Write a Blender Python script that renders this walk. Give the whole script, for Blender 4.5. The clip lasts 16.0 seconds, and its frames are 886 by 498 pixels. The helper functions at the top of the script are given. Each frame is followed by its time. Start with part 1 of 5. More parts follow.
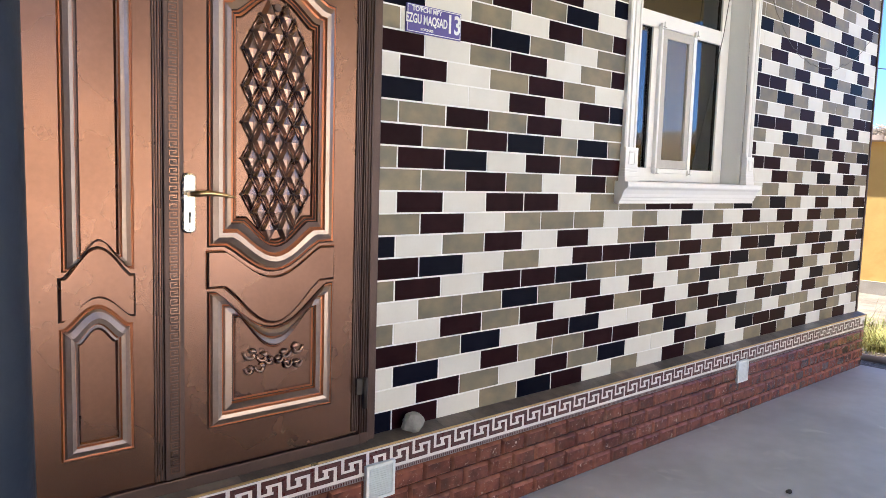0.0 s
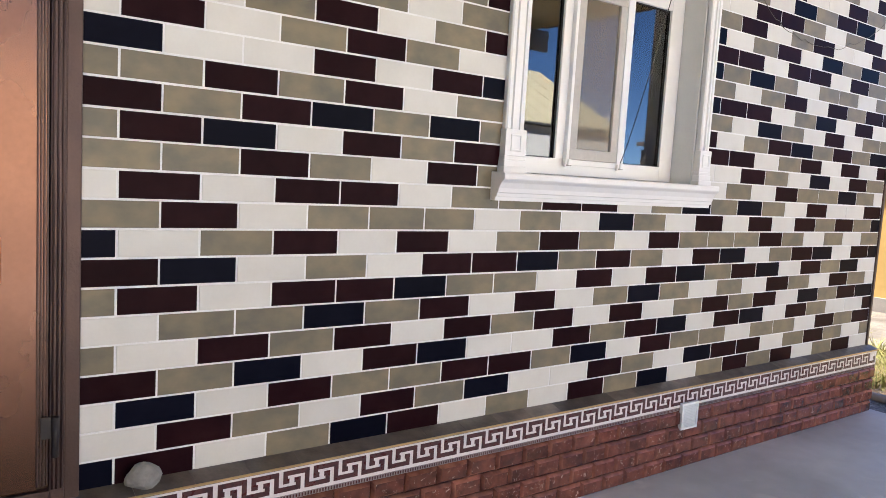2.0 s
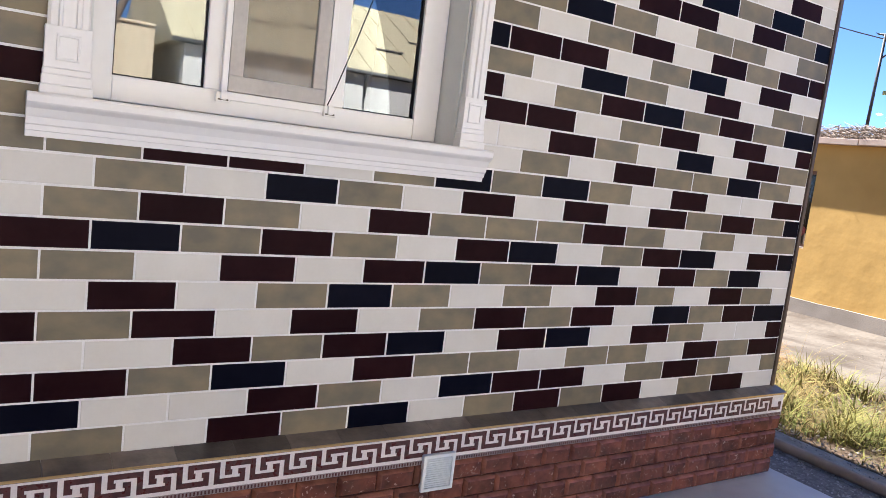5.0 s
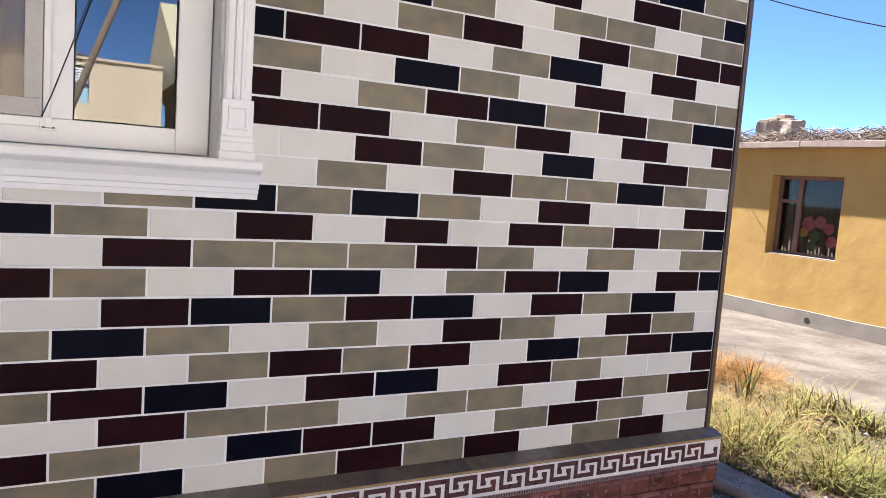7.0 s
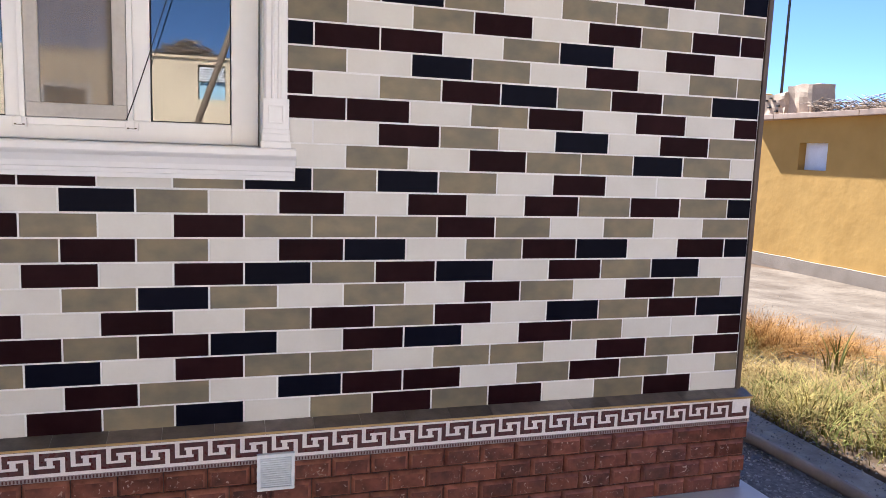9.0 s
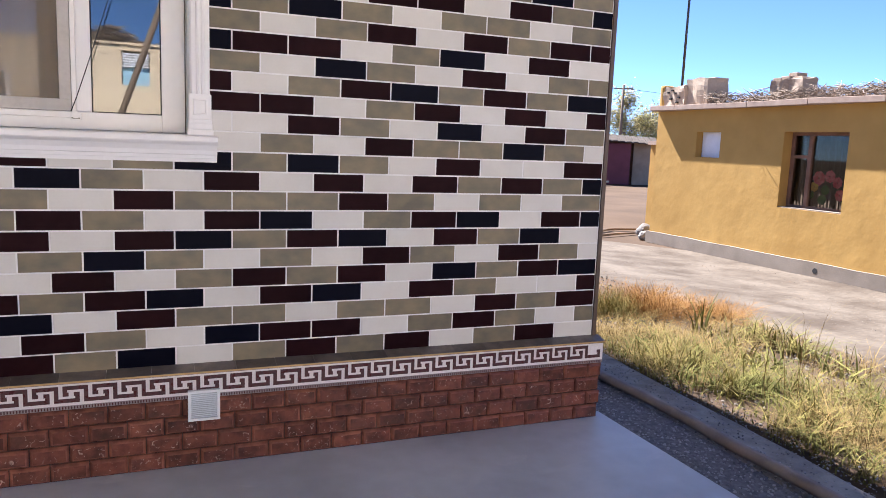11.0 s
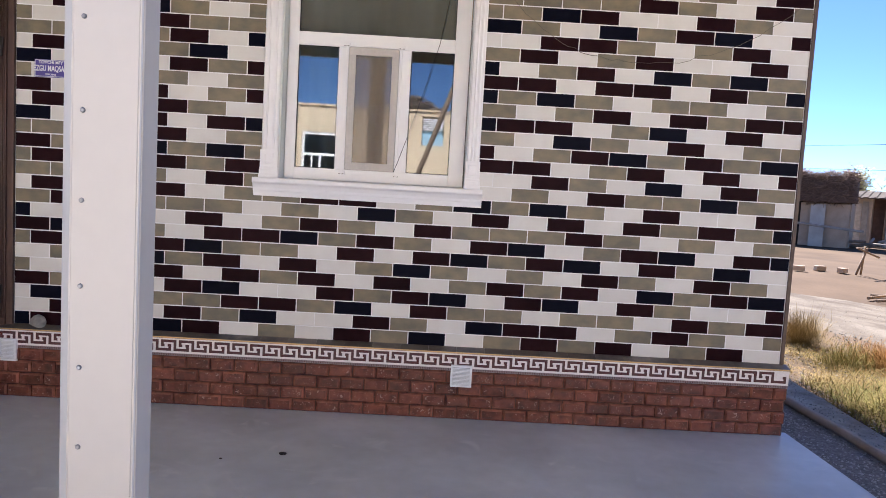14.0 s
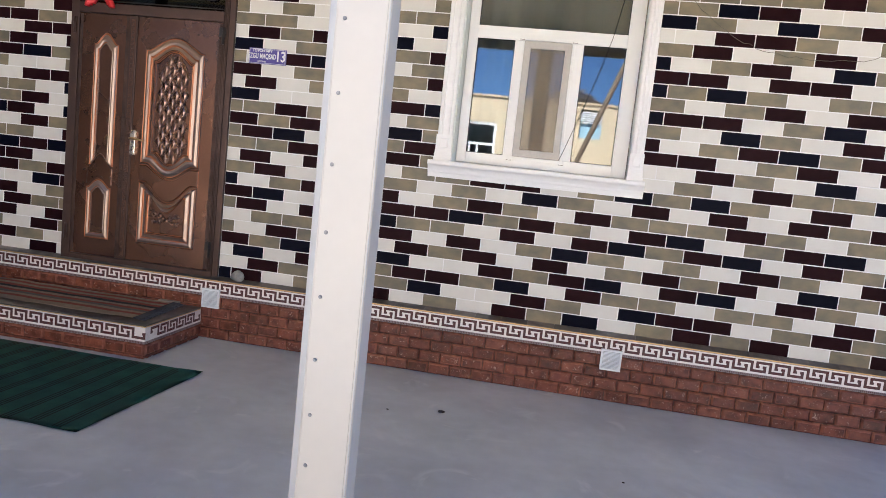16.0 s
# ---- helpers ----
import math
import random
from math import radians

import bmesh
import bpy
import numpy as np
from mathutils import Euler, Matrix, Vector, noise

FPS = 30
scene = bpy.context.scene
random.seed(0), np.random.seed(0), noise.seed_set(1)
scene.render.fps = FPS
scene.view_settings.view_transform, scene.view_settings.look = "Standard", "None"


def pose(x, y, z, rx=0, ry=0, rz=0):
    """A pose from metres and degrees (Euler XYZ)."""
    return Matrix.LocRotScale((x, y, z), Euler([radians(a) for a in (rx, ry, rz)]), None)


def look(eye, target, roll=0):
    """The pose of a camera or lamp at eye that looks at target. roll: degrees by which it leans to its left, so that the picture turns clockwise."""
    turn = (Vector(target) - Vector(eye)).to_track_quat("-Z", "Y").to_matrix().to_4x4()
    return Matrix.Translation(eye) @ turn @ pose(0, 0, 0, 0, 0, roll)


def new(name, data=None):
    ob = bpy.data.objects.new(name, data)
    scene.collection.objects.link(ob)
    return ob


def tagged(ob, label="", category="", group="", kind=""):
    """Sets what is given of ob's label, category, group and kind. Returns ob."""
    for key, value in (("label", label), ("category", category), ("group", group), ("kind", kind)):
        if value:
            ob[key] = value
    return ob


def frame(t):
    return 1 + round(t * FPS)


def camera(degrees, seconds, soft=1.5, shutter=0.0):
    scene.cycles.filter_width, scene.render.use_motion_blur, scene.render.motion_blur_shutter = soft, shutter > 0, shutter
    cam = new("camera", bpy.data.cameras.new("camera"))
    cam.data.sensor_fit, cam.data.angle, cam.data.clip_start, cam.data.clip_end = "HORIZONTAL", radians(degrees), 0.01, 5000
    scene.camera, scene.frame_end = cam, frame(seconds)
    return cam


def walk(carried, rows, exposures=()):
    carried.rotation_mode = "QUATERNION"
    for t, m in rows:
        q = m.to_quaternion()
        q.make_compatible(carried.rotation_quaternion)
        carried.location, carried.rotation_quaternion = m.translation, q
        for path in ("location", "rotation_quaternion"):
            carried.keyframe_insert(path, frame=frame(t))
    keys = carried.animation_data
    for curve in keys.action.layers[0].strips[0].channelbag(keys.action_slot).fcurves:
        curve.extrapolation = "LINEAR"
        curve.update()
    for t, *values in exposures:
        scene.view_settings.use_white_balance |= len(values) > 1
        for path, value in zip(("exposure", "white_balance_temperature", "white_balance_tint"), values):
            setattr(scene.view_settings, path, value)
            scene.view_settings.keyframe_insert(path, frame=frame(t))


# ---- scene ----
cam = camera(62.3, 16.0, soft=0.6)
EXPOSURE = [(0, 3.44, 5650, 7), (2.5, 3.20, 5720, 10), (5, 2.97, 5700, 12), (7.5, 2.93, 5720, 13), (9.5, 2.88, 5750, 15), (13, 2.71, 5680, 18), (16, 3.18, 5680, 10)]
PATH = [
    (0, (0.007, -0.068, 1.638), (1.322, 1.427, 1.443), 1.7),
    (0.5, (0.35, -0.093, 1.627), (1.595, 1.46, 1.431), 2.7),
    (1, (0.696, -0.051, 1.61), (1.898, 1.535, 1.414), 3.0),
    (1.5, (1.056, -0.042, 1.611), (2.245, 1.555, 1.417), 2.9),
    (2, (1.401, -0.101, 1.616), (2.576, 1.505, 1.416), 3.4),
    (2.5, (1.74, -0.087, 1.609), (2.919, 1.515, 1.402), 3.9),
    (3, (2.091, -0.083, 1.623), (3.275, 1.516, 1.417), 4.1),
    (3.5, (2.427, -0.125, 1.643), (3.596, 1.484, 1.435), 4.6),
    (4, (2.751, -0.078, 1.617), (3.884, 1.556, 1.402), 5.1),
    (4.5, (3.086, -0.002, 1.627), (4.183, 1.654, 1.393), 6.0),
    (5, (3.428, -0.024, 1.604), (4.487, 1.654, 1.353), 6.9),
    (5.2, (3.55, -0.014, 1.595), (4.63, 1.651, 1.346), 7.1),
    (7.5, (4.766, -0.076, 1.63), (5.563, 1.75, 1.456), 2.9),
    (8, (4.916, -0.24, 1.621), (5.494, 1.665, 1.432), 3.8),
    (8.5, (4.935, -0.435, 1.624), (5.405, 1.499, 1.42), 3.0),
    (9, (4.825, -0.593, 1.642), (5.406, 1.304, 1.388), 2.0),
    (9.5, (4.799, -0.775, 1.636), (5.51, 1.073, 1.352), 1.6),
    (9.7, (4.785, -0.857, 1.627), (5.56, 0.963, 1.334), 1.7),
    (11.8, (4.784, -1.636, 1.67), (5.459, 0.23, 1.42), 4.0),
    (12, (4.822, -1.736, 1.674), (5.413, 0.162, 1.449), 3.3),
    (12.5, (4.797, -1.986, 1.673), (5.23, -0.042, 1.49), 2.0),
    (13, (4.745, -2.261, 1.666), (5.051, -0.291, 1.497), 1.7),
    (13.5, (4.792, -2.549, 1.661), (4.955, -0.563, 1.494), 2.5),
    (14, (4.776, -2.749, 1.66), (4.809, -0.757, 1.488), 3.3),
    (14.5, (4.659, -2.898, 1.653), (4.611, -0.907, 1.471), 3.8),
    (15, (4.62, -2.966, 1.651), (4.5, -0.979, 1.455), 4.0),
    (15.5, (4.646, -3.0, 1.649), (4.411, -1.025, 1.436), 4.5),
    (16, (4.693, -3.081, 1.613), (4.337, -1.126, 1.386), 6.1),
]
walk(cam, [(t, look(eye, target, roll)) for t, eye, target, roll in PATH], EXPOSURE)

# ---- light ----
SUN_DIR = Vector((-0.22, 0.88, 1.05)).normalized()      # towards the sun
world = bpy.data.worlds.new("sky")
scene.world = world
world.use_nodes = True
wn = world.node_tree.nodes
sky = wn.new("ShaderNodeTexSky")
sky.sky_type, sky.sun_disc = "NISHITA", False
sky.sun_elevation = math.asin(SUN_DIR.z)
sky.sun_rotation = math.atan2(SUN_DIR.x, SUN_DIR.y)
sky.air_density, sky.dust_density, sky.ozone_density, sky.altitude = 0.5, 0.0, 5.0, 1500
world.node_tree.links.new(sky.outputs["Color"], wn["Background"].inputs["Color"])
wn["Background"].inputs["Strength"].default_value = 0.044
sun_data = bpy.data.lights.new("sun", "SUN")
sun_data.energy, sun_data.angle, sun_data.color = 3.5, radians(0.55), (1.0, 0.94, 0.86)
sun = new("sun", sun_data)
sun.matrix_world = look(SUN_DIR * 60, (0, 0, 0))


# ---- materials ----
def material(name, colour, rough=0.6, metal=0.0, second=None, scale=4.0, grain=60.0, mix=0.5, bump=0.15, each=0.0, island=0.0, spec=0.5, stretch=(1, 1, 1), coat=0.0, relief=0.004, fine=0.12):
    """A surface of two noises (wear and grain) between two colours, with relief; each / island: brightness varied from piece to piece."""
    m = bpy.data.materials.new(name)
    m.use_nodes = True
    n, l = m.node_tree.nodes, m.node_tree.links
    p = n["Principled BSDF"]
    p.inputs["Roughness"].default_value, p.inputs["Metallic"].default_value = rough, metal
    p.inputs["Specular IOR Level"].default_value = spec
    p.inputs["Coat Weight"].default_value = coat
    p.inputs["Coat Roughness"].default_value = 0.08
    second = second or tuple(c * 0.72 for c in colour)
    co, mp = n.new("ShaderNodeTexCoord"), n.new("ShaderNodeMapping")
    geo = n.new("ShaderNodeNewGeometry")
    l.new(geo.outputs["Position"], mp.inputs["Vector"])
    mp.inputs["Scale"].default_value = stretch
    big, small = n.new("ShaderNodeTexNoise"), n.new("ShaderNodeTexNoise")
    for t, s, d in ((big, scale, 5), (small, grain, 3)):
        t.inputs["Scale"].default_value, t.inputs["Detail"].default_value = s, d
        l.new(mp.outputs["Vector"], t.inputs["Vector"])
    ramp = n.new("ShaderNodeMapRange")
    ramp.inputs[1].default_value, ramp.inputs[2].default_value = 0.35, 0.68
    ramp.inputs[3].default_value, ramp.inputs[4].default_value = 0.0, mix
    l.new(big.outputs["Fac"], ramp.inputs[0])
    mc = n.new("ShaderNodeMix")
    mc.data_type = "RGBA"
    mc.inputs["A"].default_value, mc.inputs["B"].default_value = (*colour, 1), (*second, 1)
    l.new(ramp.outputs[0], mc.inputs["Factor"])
    hsv = n.new("ShaderNodeHueSaturation")
    l.new(mc.outputs["Result"], hsv.inputs["Color"])
    val = n.new("ShaderNodeMapRange")
    val.inputs[3].default_value, val.inputs[4].default_value = 1 - fine, 1 + fine
    l.new(small.outputs["Fac"], val.inputs[0])
    last = val.outputs[0]
    for amount, source in ((each, ("ShaderNodeObjectInfo", "Random")), (island, ("ShaderNodeNewGeometry", "Random Per Island"))):
        if amount:
            r, k, mul = n.new(source[0]), n.new("ShaderNodeMapRange"), n.new("ShaderNodeMath")
            k.inputs[3].default_value, k.inputs[4].default_value = 1 - amount, 1 + amount
            mul.operation = "MULTIPLY"
            l.new(r.outputs[source[1]], k.inputs[0])
            l.new(k.outputs[0], mul.inputs[0])
            l.new(last, mul.inputs[1])
            last = mul.outputs[0]
    l.new(last, hsv.inputs["Value"])
    l.new(hsv.outputs["Color"], p.inputs["Base Color"])
    rr = n.new("ShaderNodeMapRange")
    rr.inputs[3].default_value, rr.inputs[4].default_value = max(0.02, rough - 0.08), min(1, rough + 0.1)
    l.new(big.outputs["Fac"], rr.inputs[0])
    l.new(rr.outputs[0], p.inputs["Roughness"])
    if bump:
        b, add = n.new("ShaderNodeBump"), n.new("ShaderNodeMath")
        add.operation = "ADD"
        l.new(big.outputs["Fac"], add.inputs[0])
        l.new(small.outputs["Fac"], add.inputs[1])
        b.inputs["Strength"].default_value, b.inputs["Distance"].default_value = bump, relief
        l.new(add.outputs[0], b.inputs["Height"])
        l.new(b.outputs["Normal"], p.inputs["Normal"])
    return m


def flecked(m, colour, scale, low, high):
    """Pale broken veins over a material's base colour."""
    n, l = m.node_tree.nodes, m.node_tree.links
    p = n["Principled BSDF"]
    source = p.inputs["Base Color"].links[0].from_socket
    geo, t, r, x = n.new("ShaderNodeNewGeometry"), n.new("ShaderNodeTexNoise"), n.new("ShaderNodeMapRange"), n.new("ShaderNodeMix")
    t.inputs["Scale"].default_value, t.inputs["Detail"].default_value, t.inputs["Distortion"].default_value = scale, 6, 1.6
    l.new(geo.outputs["Position"], t.inputs["Vector"])
    r.inputs[1].default_value, r.inputs[2].default_value = low, high
    l.new(t.outputs["Fac"], r.inputs[0])
    x.data_type = "RGBA"
    x.inputs["B"].default_value = (*colour, 1)
    l.new(r.outputs[0], x.inputs["Factor"])
    l.new(source, x.inputs["A"])
    l.new(x.outputs["Result"], p.inputs["Base Color"])
    return m


def screen_material(name, cloth, cover, ior):
    """A fine mesh in front of glass: part thread, part open."""
    m = bpy.data.materials.new(name)
    m.use_nodes = True
    n, l = m.node_tree.nodes, m.node_tree.links
    n.remove(n["Principled BSDF"])
    t, d, g, f = n.new("ShaderNodeBsdfTransparent"), n.new("ShaderNodeBsdfDiffuse"), n.new("ShaderNodeBsdfGlossy"), n.new("ShaderNodeFresnel")
    a, b = n.new("ShaderNodeMixShader"), n.new("ShaderNodeMixShader")
    d.inputs["Color"].default_value = (*cloth, 1)
    g.inputs["Roughness"].default_value = 0.03
    f.inputs["IOR"].default_value = ior
    a.inputs[0].default_value = cover
    l.new(t.outputs[0], a.inputs[1])
    l.new(d.outputs[0], a.inputs[2])
    l.new(f.outputs[0], b.inputs[0])
    l.new(a.outputs[0], b.inputs[1])
    l.new(g.outputs[0], b.inputs[2])
    l.new(b.outputs[0], n["Material Output"].inputs["Surface"])
    return m


def glass_material(name, ior, tint):
    m = bpy.data.materials.new(name)
    m.use_nodes = True
    n, l = m.node_tree.nodes, m.node_tree.links
    n.remove(n["Principled BSDF"])
    t, g, f, x = n.new("ShaderNodeBsdfTransparent"), n.new("ShaderNodeBsdfGlossy"), n.new("ShaderNodeFresnel"), n.new("ShaderNodeMixShader")
    t.inputs["Color"].default_value = (*tint, 1)
    g.inputs["Roughness"].default_value = 0.0
    f.inputs["IOR"].default_value = ior
    l.new(f.outputs[0], x.inputs[0])
    l.new(t.outputs[0], x.inputs[1])
    l.new(g.outputs[0], x.inputs[2])
    l.new(x.outputs[0], n["Material Output"].inputs["Surface"])
    return m


TILE = {
    "W": material("cream_tile", (0.72, 0.70, 0.65), 0.40, second=(0.65, 0.62, 0.56), scale=7, grain=90, mix=0.55, bump=0.03, each=0.04, island=0.04, spec=0.3, fine=0.03),
    "G": material("olive_tile", (0.165, 0.147, 0.108), 0.40, second=(0.26, 0.215, 0.135), scale=8, grain=60, mix=0.95, bump=0.04, each=0.10, island=0.10, spec=0.25, stretch=(1, 1, 1.4), fine=0.03),
    "K": material("maroon_tile", (0.0150, 0.0042, 0.0062), 0.36, second=(0.024, 0.0085, 0.010), scale=10, grain=110, mix=0.7, bump=0.04, each=0.15, island=0.15, spec=0.03, fine=0.03),
    "N": material("navy_tile", (0.0034, 0.0038, 0.0100), 0.34, second=(0.006, 0.0065, 0.014), scale=10, grain=110, mix=0.7, bump=0.04, each=0.15, island=0.15, spec=0.03, fine=0.03),
}
GROUT = material("white_grout", (0.86, 0.85, 0.83), 0.85, scale=6, grain=220, mix=0.4, bump=0.2)
# dark colour of the added west wall that the door mirrors
UNSEEN_WING = material("unseen_wing_brown", (0.12, 0.085, 0.062), 0.9, second=(0.085, 0.06, 0.045), scale=3, mix=0.5)
PLASTER = material("grey_plaster", (0.55, 0.55, 0.53), 0.9, scale=3, mix=0.4)
BRICK = flecked(material("red_brick_tile", (0.200, 0.066, 0.042), 0.22, second=(0.075, 0.028, 0.020), scale=15, grain=75, mix=0.9, bump=0.35, each=0.22, island=0.22), (0.50, 0.34, 0.27), 36, 0.62, 0.74)
# lighter copy of the brick: light caught on the bevels, put into their colour
BRICK_LIT_EDGE = material("red_brick_lit_bevel", (0.285, 0.110, 0.073), 0.16, second=(0.13, 0.046, 0.032), scale=18, grain=90, mix=0.9, bump=0.2, each=0.22)
BRICK_JOINT = material("brick_joint", (0.055, 0.025, 0.019), 0.5, scale=14, grain=120, mix=0.6)
BAND = material("border_tile_white", (0.84, 0.79, 0.77), 0.25, scale=8, grain=140, mix=0.25, bump=0.03)
KEY = material("border_key_maroon", (0.105, 0.030, 0.028), 0.28, second=(0.04, 0.014, 0.014), scale=45, grain=160, mix=0.9, bump=0.1)
ROPE = material("border_rope_grey", (0.30, 0.24, 0.24), 0.4, scale=60, grain=200, mix=0.8)
LEDGE = material("ledge_slate", (0.16, 0.135, 0.115), 0.32, second=(0.085, 0.072, 0.064), scale=14, grain=90, mix=0.9, bump=0.25, each=0.32)
GOLD = material("brass_trim", (0.62, 0.43, 0.20), 0.3, 1.0, scale=5, grain=120, mix=0.3, bump=0.03)
CONCRETE = flecked(material("smooth_concrete", (0.62, 0.655, 0.70), 0.42, second=(0.45, 0.48, 0.52), scale=1.3, grain=9, mix=0.9, bump=0.10, spec=0.4), (0.70, 0.725, 0.75), 2.6, 0.62, 0.80)
# kept pale so the unseen yard slab throws sunlight back at the porch
YARD_BOUNCE = material("yard_bounce_pale", (0.76, 0.75, 0.73), 0.9, second=(0.66, 0.655, 0.64), scale=1.0, grain=24, mix=0.7)
VINYL = material("white_vinyl", (0.86, 0.85, 0.83), 0.30, second=(0.82, 0.805, 0.78), scale=3, grain=25, mix=0.3, bump=0.01, fine=0.03)
STUCCO = material("white_moulding", (0.86, 0.85, 0.835), 0.38, second=(0.82, 0.81, 0.79), scale=4, grain=40, mix=0.25, bump=0.01, fine=0.03)
REVEAL = material("reveal_paint", (0.76, 0.775, 0.75), 0.7, scale=3, grain=90, mix=0.15, bump=0.05, fine=0.03)
SCREEN_FRAME = material("grey_sash", (0.52, 0.49, 0.45), 0.45, scale=8, mix=0.3, bump=0.02)
GASKET = material("black_gasket", (0.02, 0.02, 0.02), 0.6, bump=0)
GLASS = glass_material("window_glass", 2.2, (0.80, 0.84, 0.82))
SCREEN = screen_material("insect_mesh", (0.27, 0.225, 0.165), 0.62, 1.55)
DUSTY_GLASS = glass_material("dusty_glass", 1.3, (0.8, 0.77, 0.7))
CURTAIN = material("grey_curtain", (0.46, 0.51, 0.54), 0.9, second=(0.30, 0.35, 0.39), scale=2, grain=200, mix=0.8)
CURTAIN_WARM = material("taupe_curtain", (0.30, 0.24, 0.18), 0.9, scale=2, grain=200, mix=0.8)
CURTAIN_DARK = material("brown_rose_curtain", (0.085, 0.060, 0.045), 0.9, second=(0.05, 0.036, 0.03), scale=5, grain=120, mix=0.8)
BRONZE = material("bronze_door", (0.185, 0.098, 0.066), 0.27, 0.88, second=(0.125, 0.064, 0.043), scale=2.2, grain=50, mix=0.7, bump=0.05)
# paler bronze for the mouldings: their sky sheen is put into the colour
BRONZE_LIGHT = material("bronze_highlight", (0.37, 0.285, 0.24), 0.30, 0.78, second=(0.26, 0.185, 0.15), scale=4, grain=70, mix=0.6, bump=0.02)
BRONZE_COPPER = material("copper_line", (0.46, 0.17, 0.075), 0.35, 0.6, scale=5, grain=90, mix=0.5, bump=0.03)
BRONZE_DARK = material("door_frame_dark", (0.085, 0.050, 0.040), 0.42, 0.5, second=(0.055, 0.035, 0.030), scale=5, grain=130, mix=0.7, bump=0.25)
# brightened bronze: the light that raised studs and scrolls catch, as colour
BRONZE_GLINT = material("bronze_painted_glint", (0.31, 0.20, 0.155), 0.26, 0.92, second=(0.22, 0.135, 0.10), scale=9, grain=90, mix=0.6, bump=0.03)
STEEL = material("brushed_steel", (0.66, 0.62, 0.54), 0.26, 1.0, scale=20, grain=200, mix=0.3, bump=0.03)
IRON = material("dark_iron", (0.045, 0.04, 0.038), 0.55, 0.5, scale=18, grain=100)
CORNER = material("corner_strip_brown", (0.085, 0.05, 0.035), 0.45, scale=8, grain=80)
SIGN_BLUE = material("sign_blue", (0.085, 0.065, 0.30), 0.35, scale=12, mix=0.4, bump=0.02)
SIGN_WHITE = material("sign_white", (0.82, 0.82, 0.84), 0.4, bump=0)
VENT = material("vent_plastic", (0.82, 0.85, 0.87), 0.45, scale=9, mix=0.3, bump=0.02)
VENT_DARK = material("vent_shadow_grey", (0.42, 0.50, 0.56), 0.6, bump=0)
STONE = material("grey_stone", (0.30, 0.29, 0.27), 0.85, second=(0.19, 0.185, 0.175), scale=25, grain=120, mix=0.8, bump=0.6)
POST_PAINT = material("cream_sheet", (0.55, 0.51, 0.445), 0.42, second=(0.52, 0.48, 0.415), scale=1.0, grain=25, mix=0.3, bump=0.02, fine=0.03)
POST_EDGE = material("white_sheet", (0.58, 0.575, 0.55), 0.4, scale=2, grain=40, mix=0.2, bump=0.03, fine=0.03)
SCREW = material("screw_zinc", (0.28, 0.28, 0.28), 0.4, 0.9, bump=0)
CARPET = material("green_runner", (0.030, 0.130, 0.108), 0.95, second=(0.019, 0.088, 0.075), scale=7, grain=260, mix=0.8, bump=0.6)
CARPET_DARK = material("runner_stripe", (0.008, 0.026, 0.024), 0.95, scale=9, grain=260, bump=0.5)
RUG = {c: material("rug_" + c, v, 0.95, scale=18, grain=300, mix=0.6, bump=0.5) for c, v in (("tan", (0.54, 0.45, 0.35)), ("red", (0.46, 0.15, 0.13)), ("grey", (0.25, 0.24, 0.24)), ("navy", (0.07, 0.075, 0.09)))}
WIRE = material("black_wire", (0.03, 0.03, 0.03), 0.6, bump=0)
WIRE_BROWN = material("brown_wire", (0.12, 0.10, 0.07), 0.7, bump=0)
DIRT = material("dry_earth", (0.108, 0.073, 0.046), 0.95, second=(0.075, 0.052, 0.034), scale=0.5, grain=14, mix=0.9, bump=0.7, spec=0.1)
ROAD = material("pale_dust_road", (0.150, 0.124, 0.094), 0.95, second=(0.082, 0.064, 0.047), scale=1.4, grain=11, mix=1.0, bump=1.0, spec=0.1, relief=0.02, fine=0.2)
GRAVEL_BED = material("gravel_bed", (0.24, 0.235, 0.235), 0.95, second=(0.13, 0.13, 0.135), scale=30, grain=140, mix=0.9, bump=1.0, spec=0.2)
APRON = material("rough_cement", (0.42, 0.40, 0.365), 0.97, second=(0.24, 0.225, 0.20), scale=5, grain=38, mix=0.95, bump=1.0, spec=0.25, relief=0.015)
PIPE = material("dusty_pipe", (0.33, 0.27, 0.23), 0.75, second=(0.22, 0.18, 0.16), scale=6, grain=80, mix=0.8)
YELLOW = material("yellow_plaster", (0.42, 0.255, 0.073), 0.9, second=(0.36, 0.212, 0.058), scale=0.9, grain=3.2, mix=0.9, bump=0.5, spec=0.2, relief=0.02)
CEMENT = material("cement_skirting", (0.25, 0.205, 0.155), 0.92, second=(0.17, 0.135, 0.10), scale=2.5, grain=50, mix=0.7, bump=0.5)
MUD = material("mud_plaster", (0.42, 0.33, 0.24), 0.95, second=(0.31, 0.24, 0.17), scale=2.2, grain=26, mix=0.8, bump=0.8, spec=0.2)
ADOBE = material("adobe_brick", (0.36, 0.27, 0.19), 0.95, scale=9, grain=50, mix=0.7, bump=0.8, each=0.2)
EAVE = material("weathered_eave", (0.37, 0.27, 0.20), 0.9, second=(0.26, 0.19, 0.14), scale=5, grain=60, mix=0.8, bump=0.4)
TWIG = material("dry_twigs", (0.23, 0.175, 0.125), 0.95, island=0.45, scale=4, bump=0.2)
REED = material("reed_thatch", (0.16, 0.105, 0.075), 0.95, island=0.5, scale=4, bump=0.2)
WOOD = material("old_wood", (0.24, 0.17, 0.11), 0.85, second=(0.15, 0.105, 0.07), scale=6, grain=70, mix=0.8, bump=0.4, stretch=(4, 4, 1), each=0.2)
